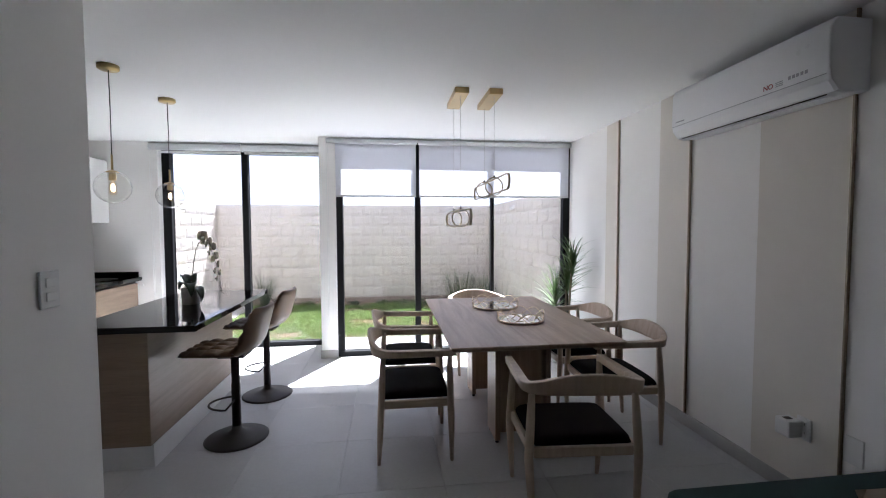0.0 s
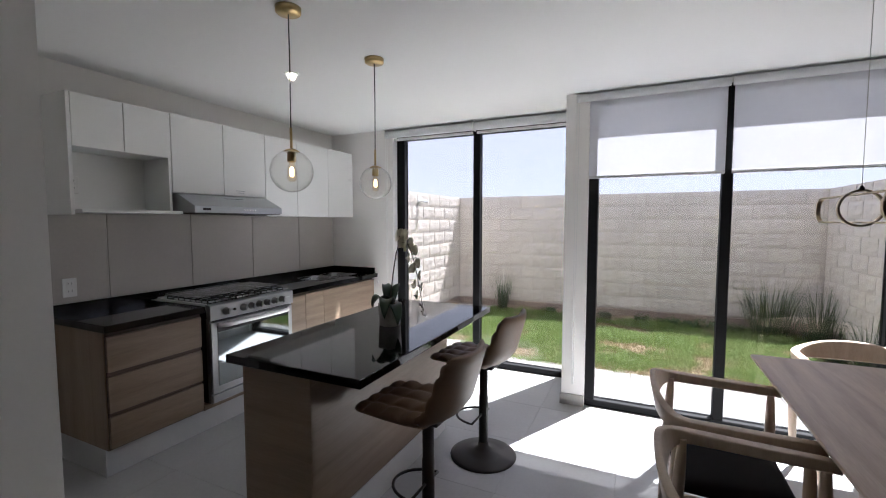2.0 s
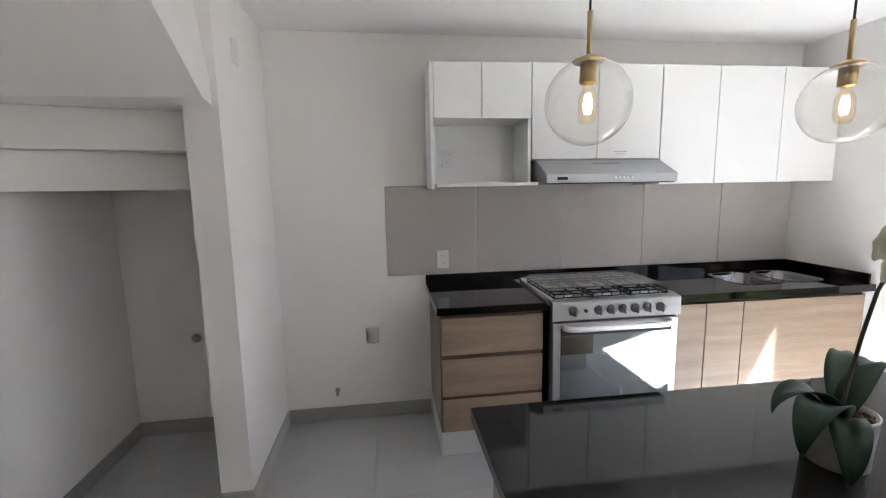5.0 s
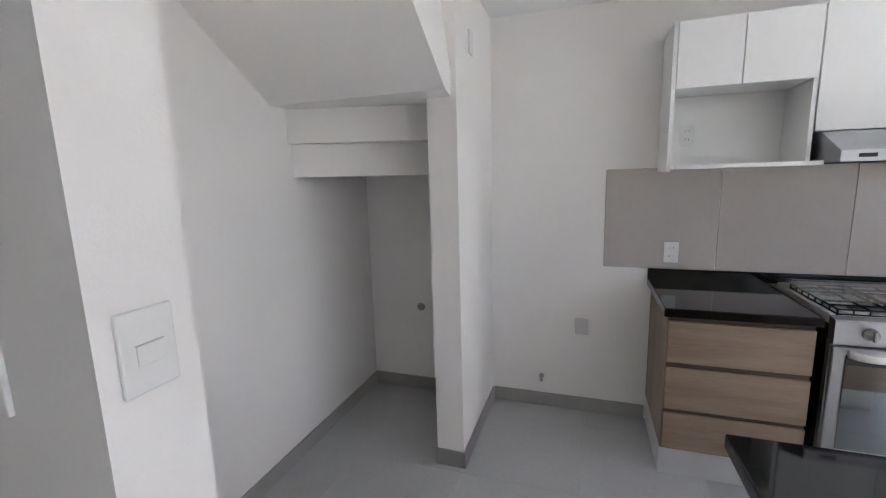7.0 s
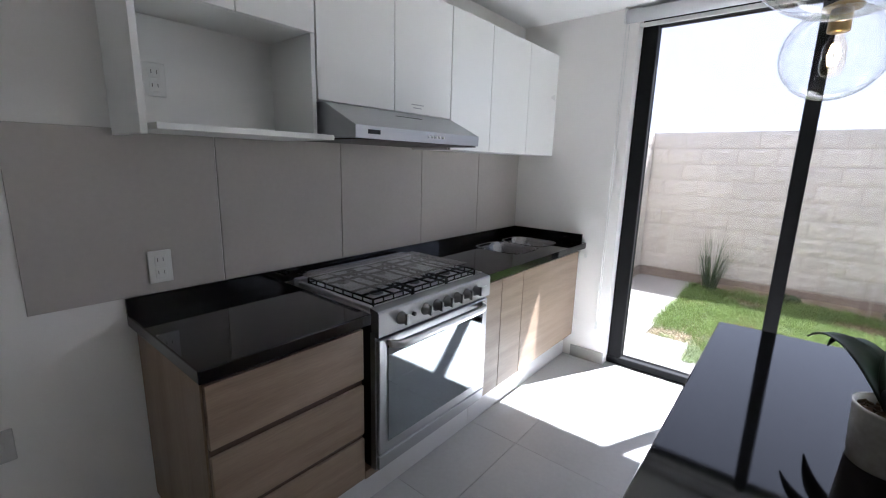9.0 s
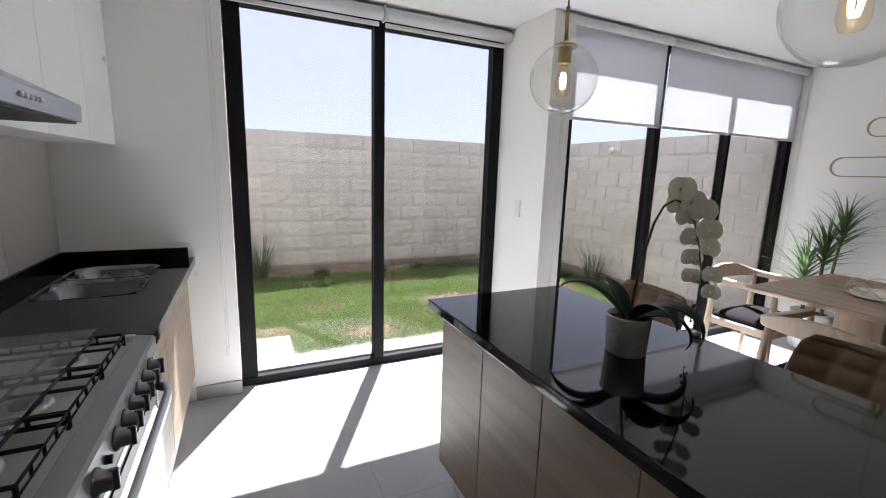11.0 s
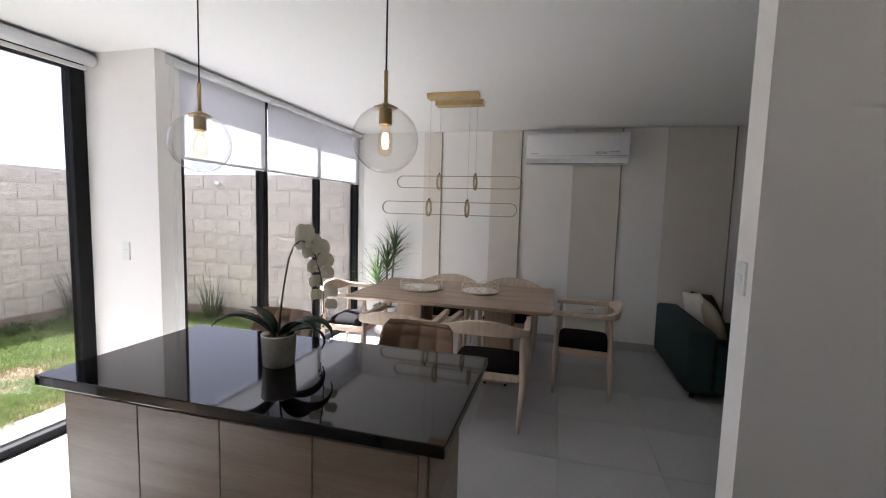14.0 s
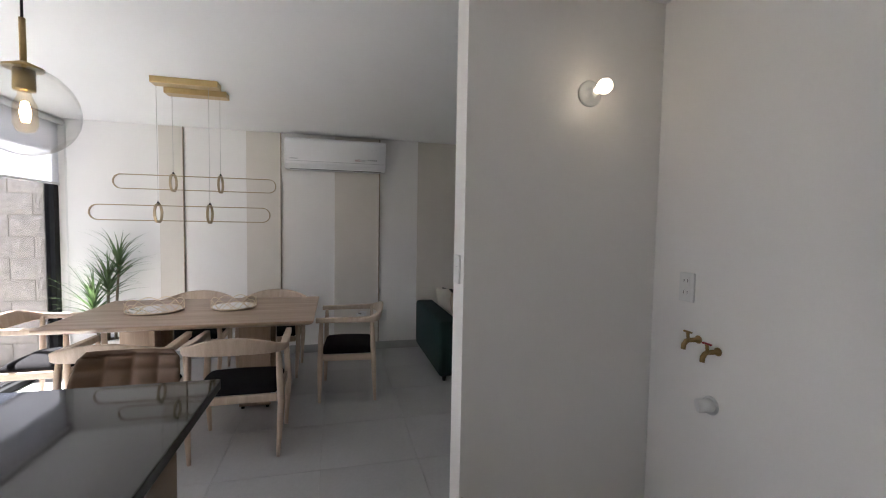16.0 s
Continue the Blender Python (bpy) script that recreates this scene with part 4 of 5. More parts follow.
# ---- bar stools ----
def bar_stool(x, y, turn):
    """Faces -x before its turn."""
    s = thing("bar_stool", "taupe tufted leather bar stool on a dark round pedestal", "bar stool", (x, y, 0), turn, "stools at the island")
    part("base", lathe(bmesh.new(), [(0, 0), (0.205, 0), (0.207, 0.006), (0.19, 0.014), (0.12, 0.026), (0.06, 0.042), (0.034, 0.062), (0.030, 0.09), (0, 0.09)], 40), M["dark_metal"], s)
    part("pole", lathe(bmesh.new(), [(0.029, 0.085), (0.029, 0.38), (0.0265, 0.383), (0.0265, 0.585), (0, 0.585)], 20), M["dark_metal"], s)
    fr = bmesh.new()
    pts = []
    for k in range(17):
        a = radians(90 + 180 * k / 16)
        pts.append((0.155 * math.cos(a) * 1.0 - 0.02, 0.125 * math.sin(a), 0.245))
    tube(fr, [(0.0, 0.026, 0.275)] + pts + [(0.0, -0.026, 0.275)], 0.007, 8)
    part("footrest", fr, M["dark_metal"], s, "bent metal foot loop")
    part("mount", boxed(-0.09, 0.09, -0.08, 0.08, 0.578, 0.598, bevel=0.006), M["dark_metal"], s)
    part("lever", tube(bmesh.new(), [(0, 0.05, 0.588), (0.02, 0.15, 0.584), (0.03, 0.19, 0.568)], 0.004, 6), M["dark_metal"], s)
    # shell: a profile from the front lip over the seat and up the back
    line = [(-0.295, 0.622), (-0.265, 0.626), (-0.20, 0.632), (-0.10, 0.632), (0.0, 0.630), (0.08, 0.634), (0.135, 0.658), (0.170, 0.70), (0.195, 0.77), (0.217, 0.84), (0.234, 0.893), (0.243, 0.925)]
    half = [0.16, 0.184, 0.197, 0.203, 0.206, 0.207, 0.207, 0.206, 0.203, 0.198, 0.188, 0.160]
    thick = [0.016, 0.026, 0.032, 0.035, 0.037, 0.040, 0.040, 0.036, 0.031, 0.027, 0.023, 0.014]

    def at(u):
        i = min(int(u), len(line) - 2)
        f = u - i
        g = lambda q: q[i] * (1 - f) + q[i + 1] * f
        px, pz = (line[i][j] * (1 - f) + line[i + 1][j] * f for j in (0, 1))
        dx, dz = line[i + 1][0] - line[i][0], line[i + 1][1] - line[i][1]
        n = math.hypot(dx, dz)
        return px, pz, -dz / n, dx / n, g(half), g(thick)

    bm = bmesh.new()
    NU, NV = 84, 44
    grid = {}
    for side in (0, 1):
        for i in range(NU + 1):
            u = (len(line) - 1) * i / NU
            px, pz, nx, nz, h, th = at(u)
            if i == 0:
                th *= 0.5
            for j in range(NV + 1):
                v = 2 * j / NV - 1
                edge = max(0.0, 1 - abs(v) ** 5) ** 0.5
                wrap = 0.062 * abs(v) ** 2.2 * min(1, max(0, (u - 3) / 4)) * (1 - 0.25 * max(0, u - 7.5) / 3.5)
                crown = -0.006 * v * v * max(0, u - 8.5) / 2.5
                y = h * v
                if side == 0:
                    tuft = 0.0
                    if 0.4 < u < 10.6 and abs(v) < 0.96:
                        gu = min(abs(u - q) for q in (1.5, 2.6, 3.7, 6.7, 7.9, 9.1, 10.2)) * 0.085
                        gv = min(abs(v - q) for q in (-0.5, 0.0, 0.5)) * h
                        pu, pv = min(gu / 0.046, 1), min(gv / 0.05, 1)
                        tuft = 0.017 * (1 - (1 - pu) ** 2.4) * (1 - (1 - pv) ** 2.4) - 0.006
                    d = th * 0.55 * edge + tuft
                else:
                    d = -th * 0.75 * edge
                if side == 1 and (j in (0, NV) or i in (0, NU)):
                    grid[side, i, j] = grid[0, i, j]
                    continue
                ex = -wrap if u > 5 else 0
                ez = wrap * 0.25 + crown
                grid[side, i, j] = bm.verts.new((px + nx * d + ex, y, pz + nz * d + ez))
    for side in (0, 1):
        for i in range(NU):
            for j in range(NV):
                q = [grid[side, i, j], grid[side, i + 1, j], grid[side, i + 1, j + 1], grid[side, i, j + 1]]
                if len(set(q)) == 4:
                    bm.faces.new(q).smooth = True
    part("seat_shell", bm, M["leather"], s, "tufted taupe leather seat and back")
    return s


bar_stool(-0.815, 3.797, -3)
bar_stool(-0.822, 4.572, -5)


# ---- dining table ----
tb = thing("dining_table", "rectangular brown oak dining table on two slab pedestals", "dining table", (1.129, 3.985, 0))
hw, hl_ = 0.539, 0.860
bm = bmesh.new()
rows = []
for (gx, z) in ((0.035, 0.722), (0.012, 0.733), (0.0, 0.748), (0.0, 0.757), (0.003, 0.760)):
    r = 0.014
    ring = []
    for sx, sy, a0 in ((1, 1, 0), (-1, 1, 90), (-1, -1, 180), (1, -1, 270)):
        for k in range(4):
            a = radians(a0 + 30 * k)
            ring.append((sx * (hw - gx - r) + r * math.cos(a), sy * (hl_ - gx - r) + r * math.sin(a), z))
    rows.append(ring)
sweep(bm, rows)
for f in bm.faces:
    f.smooth = False
part("tabletop", bm, M["table"], tb)
for sy in (-1, 1):
    yc = sy * 0.40
    part("pedestal_panel", boxed(-0.155, 0.155, yc - 0.035, yc + 0.035, 0.035, 0.722, bevel=0.004), M["table_v"], tb)
    for sx in (-1, 1):
        part("pedestal_fin", boxed(sx * 0.175 - 0.018, sx * 0.175 + 0.018, yc - 0.115, yc + 0.115, 0.02, 0.722, bevel=0.004), M["table_v"], tb)
        for q in (-0.09, 0.09):
            part("foot", lathe(bmesh.new(), [(0, 0), (0.013, 0), (0.013, 0.02), (0, 0.0205)], 10, (sx * 0.175, yc + q, 0)), M["black_plastic"], tb)
part("apron", boxed(-0.03, 0.03, -0.365, 0.365, 0.66, 0.722), M["table_v"], tb)


def dining_chair():
    """Faces +y before its turn; the origin is the middle of its feet."""
    c = thing("dining_chair", "pale ash round-back armchair with a black cushioned seat", "chair", (0, 0, 0), 0, "chairs round the table")
    for sx in (-1, 1):
        for name, yb, yt, top in (("front_leg", 0.215, 0.200, 0.672), ("back_leg", -0.235, -0.205, 0.690)):
            bm = bmesh.new()
            pts, tp = [], []
            for k in range(9):
                u = k / 8
                pts.append((sx * (0.252 + 0.018 * (1 - abs(2 * u - 1))), yb + (yt - yb) * u, top * u))
                tp.append(0.62 + 0.55 * math.sin(math.pi * min(u / 1.15, 1)) if u < 0.98 else 0.72)
            tube(bm, pts, 0.0185, 12, taper=tp)
            part(name, bm, M["ash"], c)
    for sx in (-1, 1):
        part("side_rail", boxed(sx * 0.255 - 0.011, sx * 0.255 + 0.011, -0.20, 0.195, 0.348, 0.398, bevel=0.004), M["ash_y"], c)
    part("front_rail", boxed(-0.245, 0.245, 0.190, 0.212, 0.348, 0.398, bevel=0.004), M["ash"], c)
    part("rear_rail", boxed(-0.245, 0.245, -0.225, -0.203, 0.348, 0.398, bevel=0.004), M["ash"], c)
    bm = bmesh.new()
    N = 14
    top, bot = {}, {}
    for i in range(N + 1):
        for j in range(N + 1):
            u, v = math.sin(math.pi * (i / N - 0.5)), math.sin(math.pi * (j / N - 0.5))
            e = (max(0, 1 - abs(u) ** 14) * max(0, 1 - abs(v) ** 14)) ** 0.5
            crown = (1 - u * u) * (1 - v * v)
            x, y = 0.246 * u * (1 - 0.03 * v ** 8), 0.207 * v * (1 - 0.02 * u ** 8) - 0.005
            top[i, j] = bm.verts.new((x, y, 0.406 + 0.038 * e + 0.026 * crown))
            bot[i, j] = top[i, j] if i in (0, N) or j in (0, N) else bm.verts.new((x, y, 0.399))
    for i in range(N):
        for j in range(N):
            for q in (top, bot):
                f = [q[i, j], q[i + 1, j], q[i + 1, j + 1], q[i, j + 1]]
                bm.faces.new(f).smooth = True
    part("seat_cushion", bm, M["seat"], c, "black woven seat cushion")
    # one continuous arm and back rail, flat at the arms and tall at the crest
    bm = bmesh.new()
    rows = []
    n = 40
    for k in range(n + 1):
        u = 2 * k / n - 1
        a = abs(u)
        s = 1 if u > 0 else -1
        if a > 0.52:
            f = (a - 0.52) / 0.48
            px, py = s * (0.282 - 0.012 * f), -0.16 + 0.40 * f
            tx, ty = s * 0.0, 1.0
        else:
            g = a / 0.52 * math.pi / 2
            sn, cs = max(math.sin(g), 1e-4), max(math.cos(g), 1e-4)
            px, py = s * 0.282 * sn ** 0.82, -0.16 - 0.125 * cs ** 0.72
            tx, ty = 0.82 * sn ** -0.18 * cs * 0.282, s * 0.125 * 0.72 * cs ** -0.28 * sn
        d = math.hypot(tx, ty)
        nx, ny = (ty / d, -tx / d) if a <= 0.52 else (s * 1.0, 0.0)
        if a <= 0.52 and s < 0:
            nx, ny = -abs(nx), ny
        crest = math.exp(-(a / 0.30) ** 2)
        zc = 0.690 + 0.032 * crest - 0.012 * max(0, a - 0.6)
        hh = 0.020 + 0.034 * crest
        wd = 0.023 - 0.011 * crest - (0.004 * max(0, a - 0.75) / 0.25)
        lean = 0.012 * crest
        ring = []
        for q in range(16):
            ang = 2 * math.pi * (q + 0.5) / 16
            cx, cz = math.copysign(abs(math.cos(ang)) ** 0.26, math.cos(ang)), math.copysign(abs(math.sin(ang)) ** 0.26, math.sin(ang))
            o = wd * cx + lean * cz
            ring.append((px + nx * o, py + ny * o, zc + hh * cz))
        rows.append(ring)
    sweep(bm, rows)
    part("arm_rail", bm, M["ash"], c, "curved ash arm and back rail")
    return c


CHAIRS = [(0.405, 3.570, -90), (0.405, 4.225, -90), (1.80, 3.575, 88), (1.80, 4.265, 92), (1.165, 5.02, 181), (1.178, 2.865, -4)]
first = dining_chair()
first.matrix_world = pose(*CHAIRS[0][:2], 0, 0, 0, CHAIRS[0][2])
for x, y, r in CHAIRS[1:]:
    copy_thing(first, pose(x, y, 0, 0, 0, r))


def tray(x, y, r):
    t = thing("mirror_tray", "round gilt tray with a mirrored base and looped wire gallery", "tray", (x, y, 0.7603), 0, "trays on the dining table")
    part("base", lathe(bmesh.new(), [(0, 0.004), (r, 0.004), (r + 0.004, 0.008), (r + 0.004, 0.014), (r, 0.016), (r - 0.003, 0.012), (0, 0.012)], 48), M["gold"], t)
    part("mirror", lathe(bmesh.new(), [(0, 0.0125), (r - 0.006, 0.0125), (r - 0.006, 0.0143), (r - 0.0065, 0.0146), (r - 0.008, 0.0146), (0, 0.0146)], 48), M["mirror"], t, "round mirror")
    for k in range(9):
        bm = bmesh.new()
        a0 = 2 * math.pi * k / 9
        span = 2 * math.pi / 9 * 1.75
        pts = [((r + 0.002) * math.cos(a0 + span * q / 14), (r + 0.002) * math.sin(a0 + span * q / 14), 0.014 + 0.064 * math.sin(math.pi * q / 14)) for q in range(15)]
        tube(bm, pts, 0.0029, 6)
        part("gallery_loop", bm, M["gold"], t, "looped gilt wire")
    for k in range(4):
        a = math.pi / 2 * k + 0.4
        part("foot", lathe(bmesh.new(), [(0, 0), (0.007, 0), (0.007, 0.004), (0, 0.0045)], 10, (0.8 * r * math.cos(a), 0.8 * r * math.sin(a), 0)), M["gold"], t)


tray(1.155, 4.345, 0.196)
tray(1.205, 3.785, 0.168)


# ---- chandelier over the table ----
def linear_pendant(x, z, y0, y1, rings):
    p = thing("linear_pendant", "long bronze loop pendant hung on wires from a brass box", "pendant lamp", (x, 0, 0), group="pendants over the table")
    part("canopy", boxed(-0.05, 0.05, 3.775, 4.195, CEIL - 0.042, CEIL, bevel=0.002), M["brass"], p, "oblong brushed brass canopy")
    bm = bmesh.new()
    h, r = 0.055, 0.055
    prof = []
    for k in range(13):
        a = radians(-90 + 15 * k)
        prof.append((y1 - r + r * math.cos(a), z + h * math.sin(a)))
    for k in range(13):
        a = radians(90 + 15 * k)
        prof.append((y0 + r + r * math.cos(a), z + h * math.sin(a)))
    n = len(prof)
    inner = []
    for i, (y, zz) in enumerate(prof):
        cy = min(max(y, y0 + r), y1 - r)
        d = math.hypot(y - cy, zz - z) or 1
        inner.append((y - (y - cy) / d * 0.006, zz - (zz - z) / d * 0.006))
    q = []
    for xx in (-0.0075, 0.0075):
        q.append([bm.verts.new((xx, *pp)) for pp in prof])
        q.append([bm.verts.new((xx, *pp)) for pp in inner])
    for i in range(n):
        j = (i + 1) % n
        bm.faces.new((q[0][i], q[0][j], q[2][j], q[2][i]))
        bm.faces.new((q[1][i], q[1][j], q[3][j], q[3][i]))
        bm.faces.new((q[0][i], q[0][j], q[1][j], q[1][i]))
        bm.faces.new((q[2][i], q[2][j], q[3][j], q[3][i]))
    part("loop", bm, M["ring"], p, "flat bronze loop")
    for y in rings:
        bm = bmesh.new()
        m = 36
        vs = []
        for i in range(m):
            a = 2 * math.pi * i / m
            vs.append([bm.verts.new((rr * math.cos(a), y + yy, z + rr * math.sin(a))) for rr, yy in ((0.068, -0.008), (0.068, 0.008), (0.061, 0.008), (0.061, -0.008))])
        for i in range(m):
            for k in range(4):
                bm.faces.new((vs[i][k], vs[i][(k + 1) % 4], vs[(i + 1) % m][(k + 1) % 4], vs[(i + 1) % m][k]))
        part("ring", bm, M["ring"], p, "bronze ring round the loop")
        part("clip", lathe(bmesh.new(), [(0, 0.066), (0.011, 0.066), (0.009, 0.071), (0.0025, 0.083), (0, 0.084)], 12, (0, y, z)), M["dark_metal"], p, "small dark wire clip")
        part("wire", tube(bmesh.new(), [(0, y, z + 0.080), (0, y, CEIL - 0.041)], 0.0012, 5), M["wire"], p)


linear_pendant(0.768, 1.519, 3.44, 4.588, (4.172, 3.845))
linear_pendant(1.015, 1.752, 3.43, 4.552, (4.156, 3.832))


# ---- air conditioner ----
ac = thing("air_conditioner", "white split air conditioner high on the dining wall", "air conditioner", (XE, 2.435, 2.042))
W = 1.062
prof = [(0.0, 0.012), (-0.115, 0.0), (-0.165, 0.010), (-0.200, 0.055), (-0.208, 0.10), (-0.206, 0.29), (-0.190, 0.322), (-0.165, 0.335), (0.0, 0.335)]
bm = bmesh.new()
ys = (0.0, 0.012, W - 0.012, W)
sc_ = (0.965, 1.0, 1.0, 0.965)
rows = [[bm.verts.new((x * s, y, 0.17 + (z - 0.17) * s)) for x, z in prof] for y, s in zip(ys, sc_)]
n = len(prof)
for a, b in zip(rows, rows[1:]):
    for k in range(n):
        bm.faces.new((a[k], a[(k + 1) % n], b[(k + 1) % n], b[k])).smooth = 3 <= k <= 6
bm.faces.new(rows[0]), bm.faces.new(list(reversed(rows[-1])))
part("body", bm, M["ac"], ac)
part("louvre", boxed(-0.150, -0.105, 0.06, W - 0.06, -0.0045, 0.0005, bevel=0.001), M["ac"], ac)
bm = bmesh.new()
a = [bm.verts.new(p) for p in ((-0.155, 0.05, 0.004), (-0.155, W - 0.05, 0.004), (-0.162, W - 0.05, 0.0075), (-0.162, 0.05, 0.0075))]
bm.faces.new(a)
bmesh.ops.solidify(bm, geom=list(bm.faces), thickness=0.004)
part("outlet_slot", bm, M["black_plastic"], ac, "dark air outlet slot")
part("panel_seam", boxed(-0.2095, -0.2065, 0.014, W - 0.014, 0.084, 0.0865), M["grey_ink"], ac)


def word(text, size, material, parent, m, depth=0.0006):
    cu = bpy.data.curves.new("lettering", "FONT")
    cu.body, cu.size, cu.extrude = text, size, depth
    tmp = new("lettering_curve", cu)
    me = bpy.data.meshes.new_from_object(tmp)
    bpy.data.objects.remove(tmp)
    me.materials.append(material)
    ob = new("lettering", me)
    ob.parent = parent
    ob.matrix_local = m
    return ob


word("NO", 0.036, M["red"], ac, pose(-0.2095, 0.335, 0.104, 90, 0, -90))
for k, (y, z, w) in enumerate(((0.225, 0.122, 0.04), (0.225, 0.113, 0.04), (0.225, 0.104, 0.04))):
    part("print", boxed(-0.2095, -0.2078, y, y + w, z, z + 0.004), M["grey_ink"], ac, "grey printed line")
for k in range(5):
    part("print", boxed(-0.2095, -0.2078, 0.10 + 0.021 * k, 0.113 + 0.021 * k, 0.118, 0.134), M["grey_ink"], ac, "grey printed mark")
part("print", boxed(-0.2095, -0.2078, 0.93, 1.01, 0.106, 0.113), M["grey_ink"], ac, "grey printed line")


# ---- sofa ----
sf = thing("sofa", "dark green velvet sofa with its back to the dining table", "sofa", (1.15, 1.17, 0))
SW = 1.215
part("base", boxed(0.008, SW - 0.002, 0.02, 0.862, 0.06, 0.30, bevel=0.02, seg=2), M["sofa"], sf)
part("backrest", smooth_all(boxed(-0.004, SW, 0.661, 0.87, 0.08, 0.578, bevel=0.035, seg=3)), M["sofa"], sf)
for k in range(2):
    part("seat_cushion", boxed(0.17 + 0.52 * k, 0.685 + 0.52 * k, 0.0, 0.66, 0.30, 0.42, bevel=0.03, seg=3), M["sofa"], sf)
part("armrest", boxed(0.0, 0.165, 0.0, 0.66, 0.08, 0.50, bevel=0.03, seg=3), M["sofa"], sf)
for x in (0.08, SW - 0.08):
    for y in (0.08, 0.80):
        part("foot", lathe(bmesh.new(), [(0, 0), (0.016, 0), (0.022, 0.06), (0, 0.06)], 12, (x, y, 0)), M["black_plastic"], sf)


def cushion(name, label, m, s, material):
    bm = bmesh.new()
    N = 12
    a, b = {}, {}
    for i in range(N + 1):
        for j in range(N + 1):
            u, v = 2 * i / N - 1, 2 * j / N - 1
            t = (max(0, 1 - u * u) * max(0, 1 - v * v)) ** 0.45
            k = 1 - 0.07 * (1 - max(abs(u), abs(v)))
            x, z = s * u * (0.95 + 0.05 * v * v) * k, s * v * (0.95 + 0.05 * u * u) * k
            a[i, j] = bm.verts.new((x, -0.07 * t, z))
            b[i, j] = a[i, j] if i in (0, N) or j in (0, N) else bm.verts.new((x, 0.07 * t, z))
    for i in range(N):
        for j in range(N):
            for q in (a, b):
                bm.faces.new([q[i, j], q[i + 1, j], q[i + 1, j + 1], q[i, j + 1]]).smooth = True
    return single(name, bm, material, label, "cushion", "sofa cushions", m)


cushion("cushion", "ivory linen cushion leaning on the sofa back", pose(2.02, 1.745, 0.555, -14, 8, 6), 0.215, M["linen"])
cushion("cushion", "sand-coloured cushion leaning on the sofa back", pose(1.76, 1.675, 0.535, -22, -6, -4), 0.205, M["sand"])
cushion("cushion", "charcoal cushion leaning on the sofa back", pose(2.17, 1.60, 0.555, -22, 5, 12), 0.20, M["darkcloth"])


# ---- plants and flowers indoors ----
def strap(bm, base, heading, length, rise, droop, width, seg=7, fold=0.25):
    """One long tapering leaf that rises and bends over."""
    d = Vector((math.cos(heading), math.sin(heading), 0))
    side = Vector((-d.y, d.x, 0))
    p, ang = Vector(base), rise
    rows = []
    for k in range(seg + 1):
        u = k / seg
        w = width * (0.55 + 0.45 * math.sin(math.pi * min(1, u * 1.6 + 0.15))) * (1 - u ** 2.2) + 0.0006
        up = Vector((0, 0, 1)) * math.cos(ang) - d * math.sin(ang)
        rows.append([bm.verts.new(p - side * w + up * w * fold), bm.verts.new(p), bm.verts.new(p + side * w + up * w * fold)])
        p = p + (d * math.cos(ang) + Vector((0, 0, 1)) * math.sin(ang)) * (length / seg)
        ang -= droop / seg * (0.4 + 1.2 * u)
    for a, b in zip(rows, rows[1:]):
        for k in range(2):
            bm.faces.new((a[k], a[k + 1], b[k + 1], b[k])).smooth = True


def dracaena(x, y):
    rnd = random.Random(5)
    p = thing("potted_dracaena", "tall potted dracaena with narrow green leaves in the corner", "plant", (x, y, 0))
    part("pot", lathe(bmesh.new(), [(0, 0), (0.115, 0), (0.13, 0.02), (0.15, 0.30), (0.155, 0.33), (0.145, 0.335), (0.138, 0.30), (0, 0.295)], 32), M["pot_white"], p, "plain white planter")
    part("soil", lathe(bmesh.new(), [(0, 0.298), (0.136, 0.2985), (0.136, 0.302), (0, 0.303)], 24), M["moss"], p)
    for cx, cy, top, r, n in ((-0.03, 0.05, 0.70, 0.0145, 54), (0.02, 0.0, 0.88, 0.0145, 54), (0.03, -0.055, 1.07, 0.0125, 42)):
        tx, ty = cx * 1.9, cy * 1.6
        part("cane", tube(bmesh.new(), [(cx, cy, 0.29), (cx * 1.3, cy * 1.2, top * 0.6), (tx, ty, top + 0.015)], r, 8, taper=[1.1, 1, 0.8]), M["cane"], p)
        bm = bmesh.new()
        for k in range(n):
            f = k / n
            a = k * 2.39996 + rnd.uniform(-0.2, 0.2)
            rise = 0.40 + 1.05 * f + rnd.uniform(-0.2, 0.2)
            ln = rnd.uniform(0.28, 0.52) * (1 - 0.12 * f)
            strap(bm, (tx, ty, top - 0.15 + 0.17 * f), a, ln, rise, rnd.uniform(0.3, 1.7), rnd.uniform(0.008, 0.0125))
        part("leaf_head", bm, M["dracaena"], p, "fan of narrow arching leaves")


dracaena(2.10, 5.10)


def broad_leaf(base, heading, length, rise, droop, width):
    bm = bmesh.new()
    d = Vector((math.cos(heading), math.sin(heading), 0))
    side = Vector((-d.y, d.x, 0))
    p, ang, n = Vector(base), rise, 14
    rows = []
    for k in range(n + 1):
        u = k / n
        w = width * max(0.03, math.sin(math.pi * (0.10 + 0.90 * u) ** 0.85)) if u < 1 else 0.001
        up = Vector((0, 0, 1)) * math.cos(ang) - d * math.sin(ang)
        rows.append([bm.verts.new(p + side * w * s + up * (w * 0.35 * s * s)) for s in (-1, -0.5, 0, 0.5, 1)])
        p = p + (d * math.cos(ang) + Vector((0, 0, 1)) * math.sin(ang)) * (length / n)
        ang -= droop / n * (0.3 + 1.4 * u)
    for a, b in zip(rows, rows[1:]):
        for k in range(4):
            bm.faces.new((a[k], a[k + 1], b[k + 1], b[k])).smooth = True
    bmesh.ops.recalc_face_normals(bm, faces=bm.faces)
    bmesh.ops.solidify(bm, geom=list(bm.faces), thickness=0.0018)
    return bm


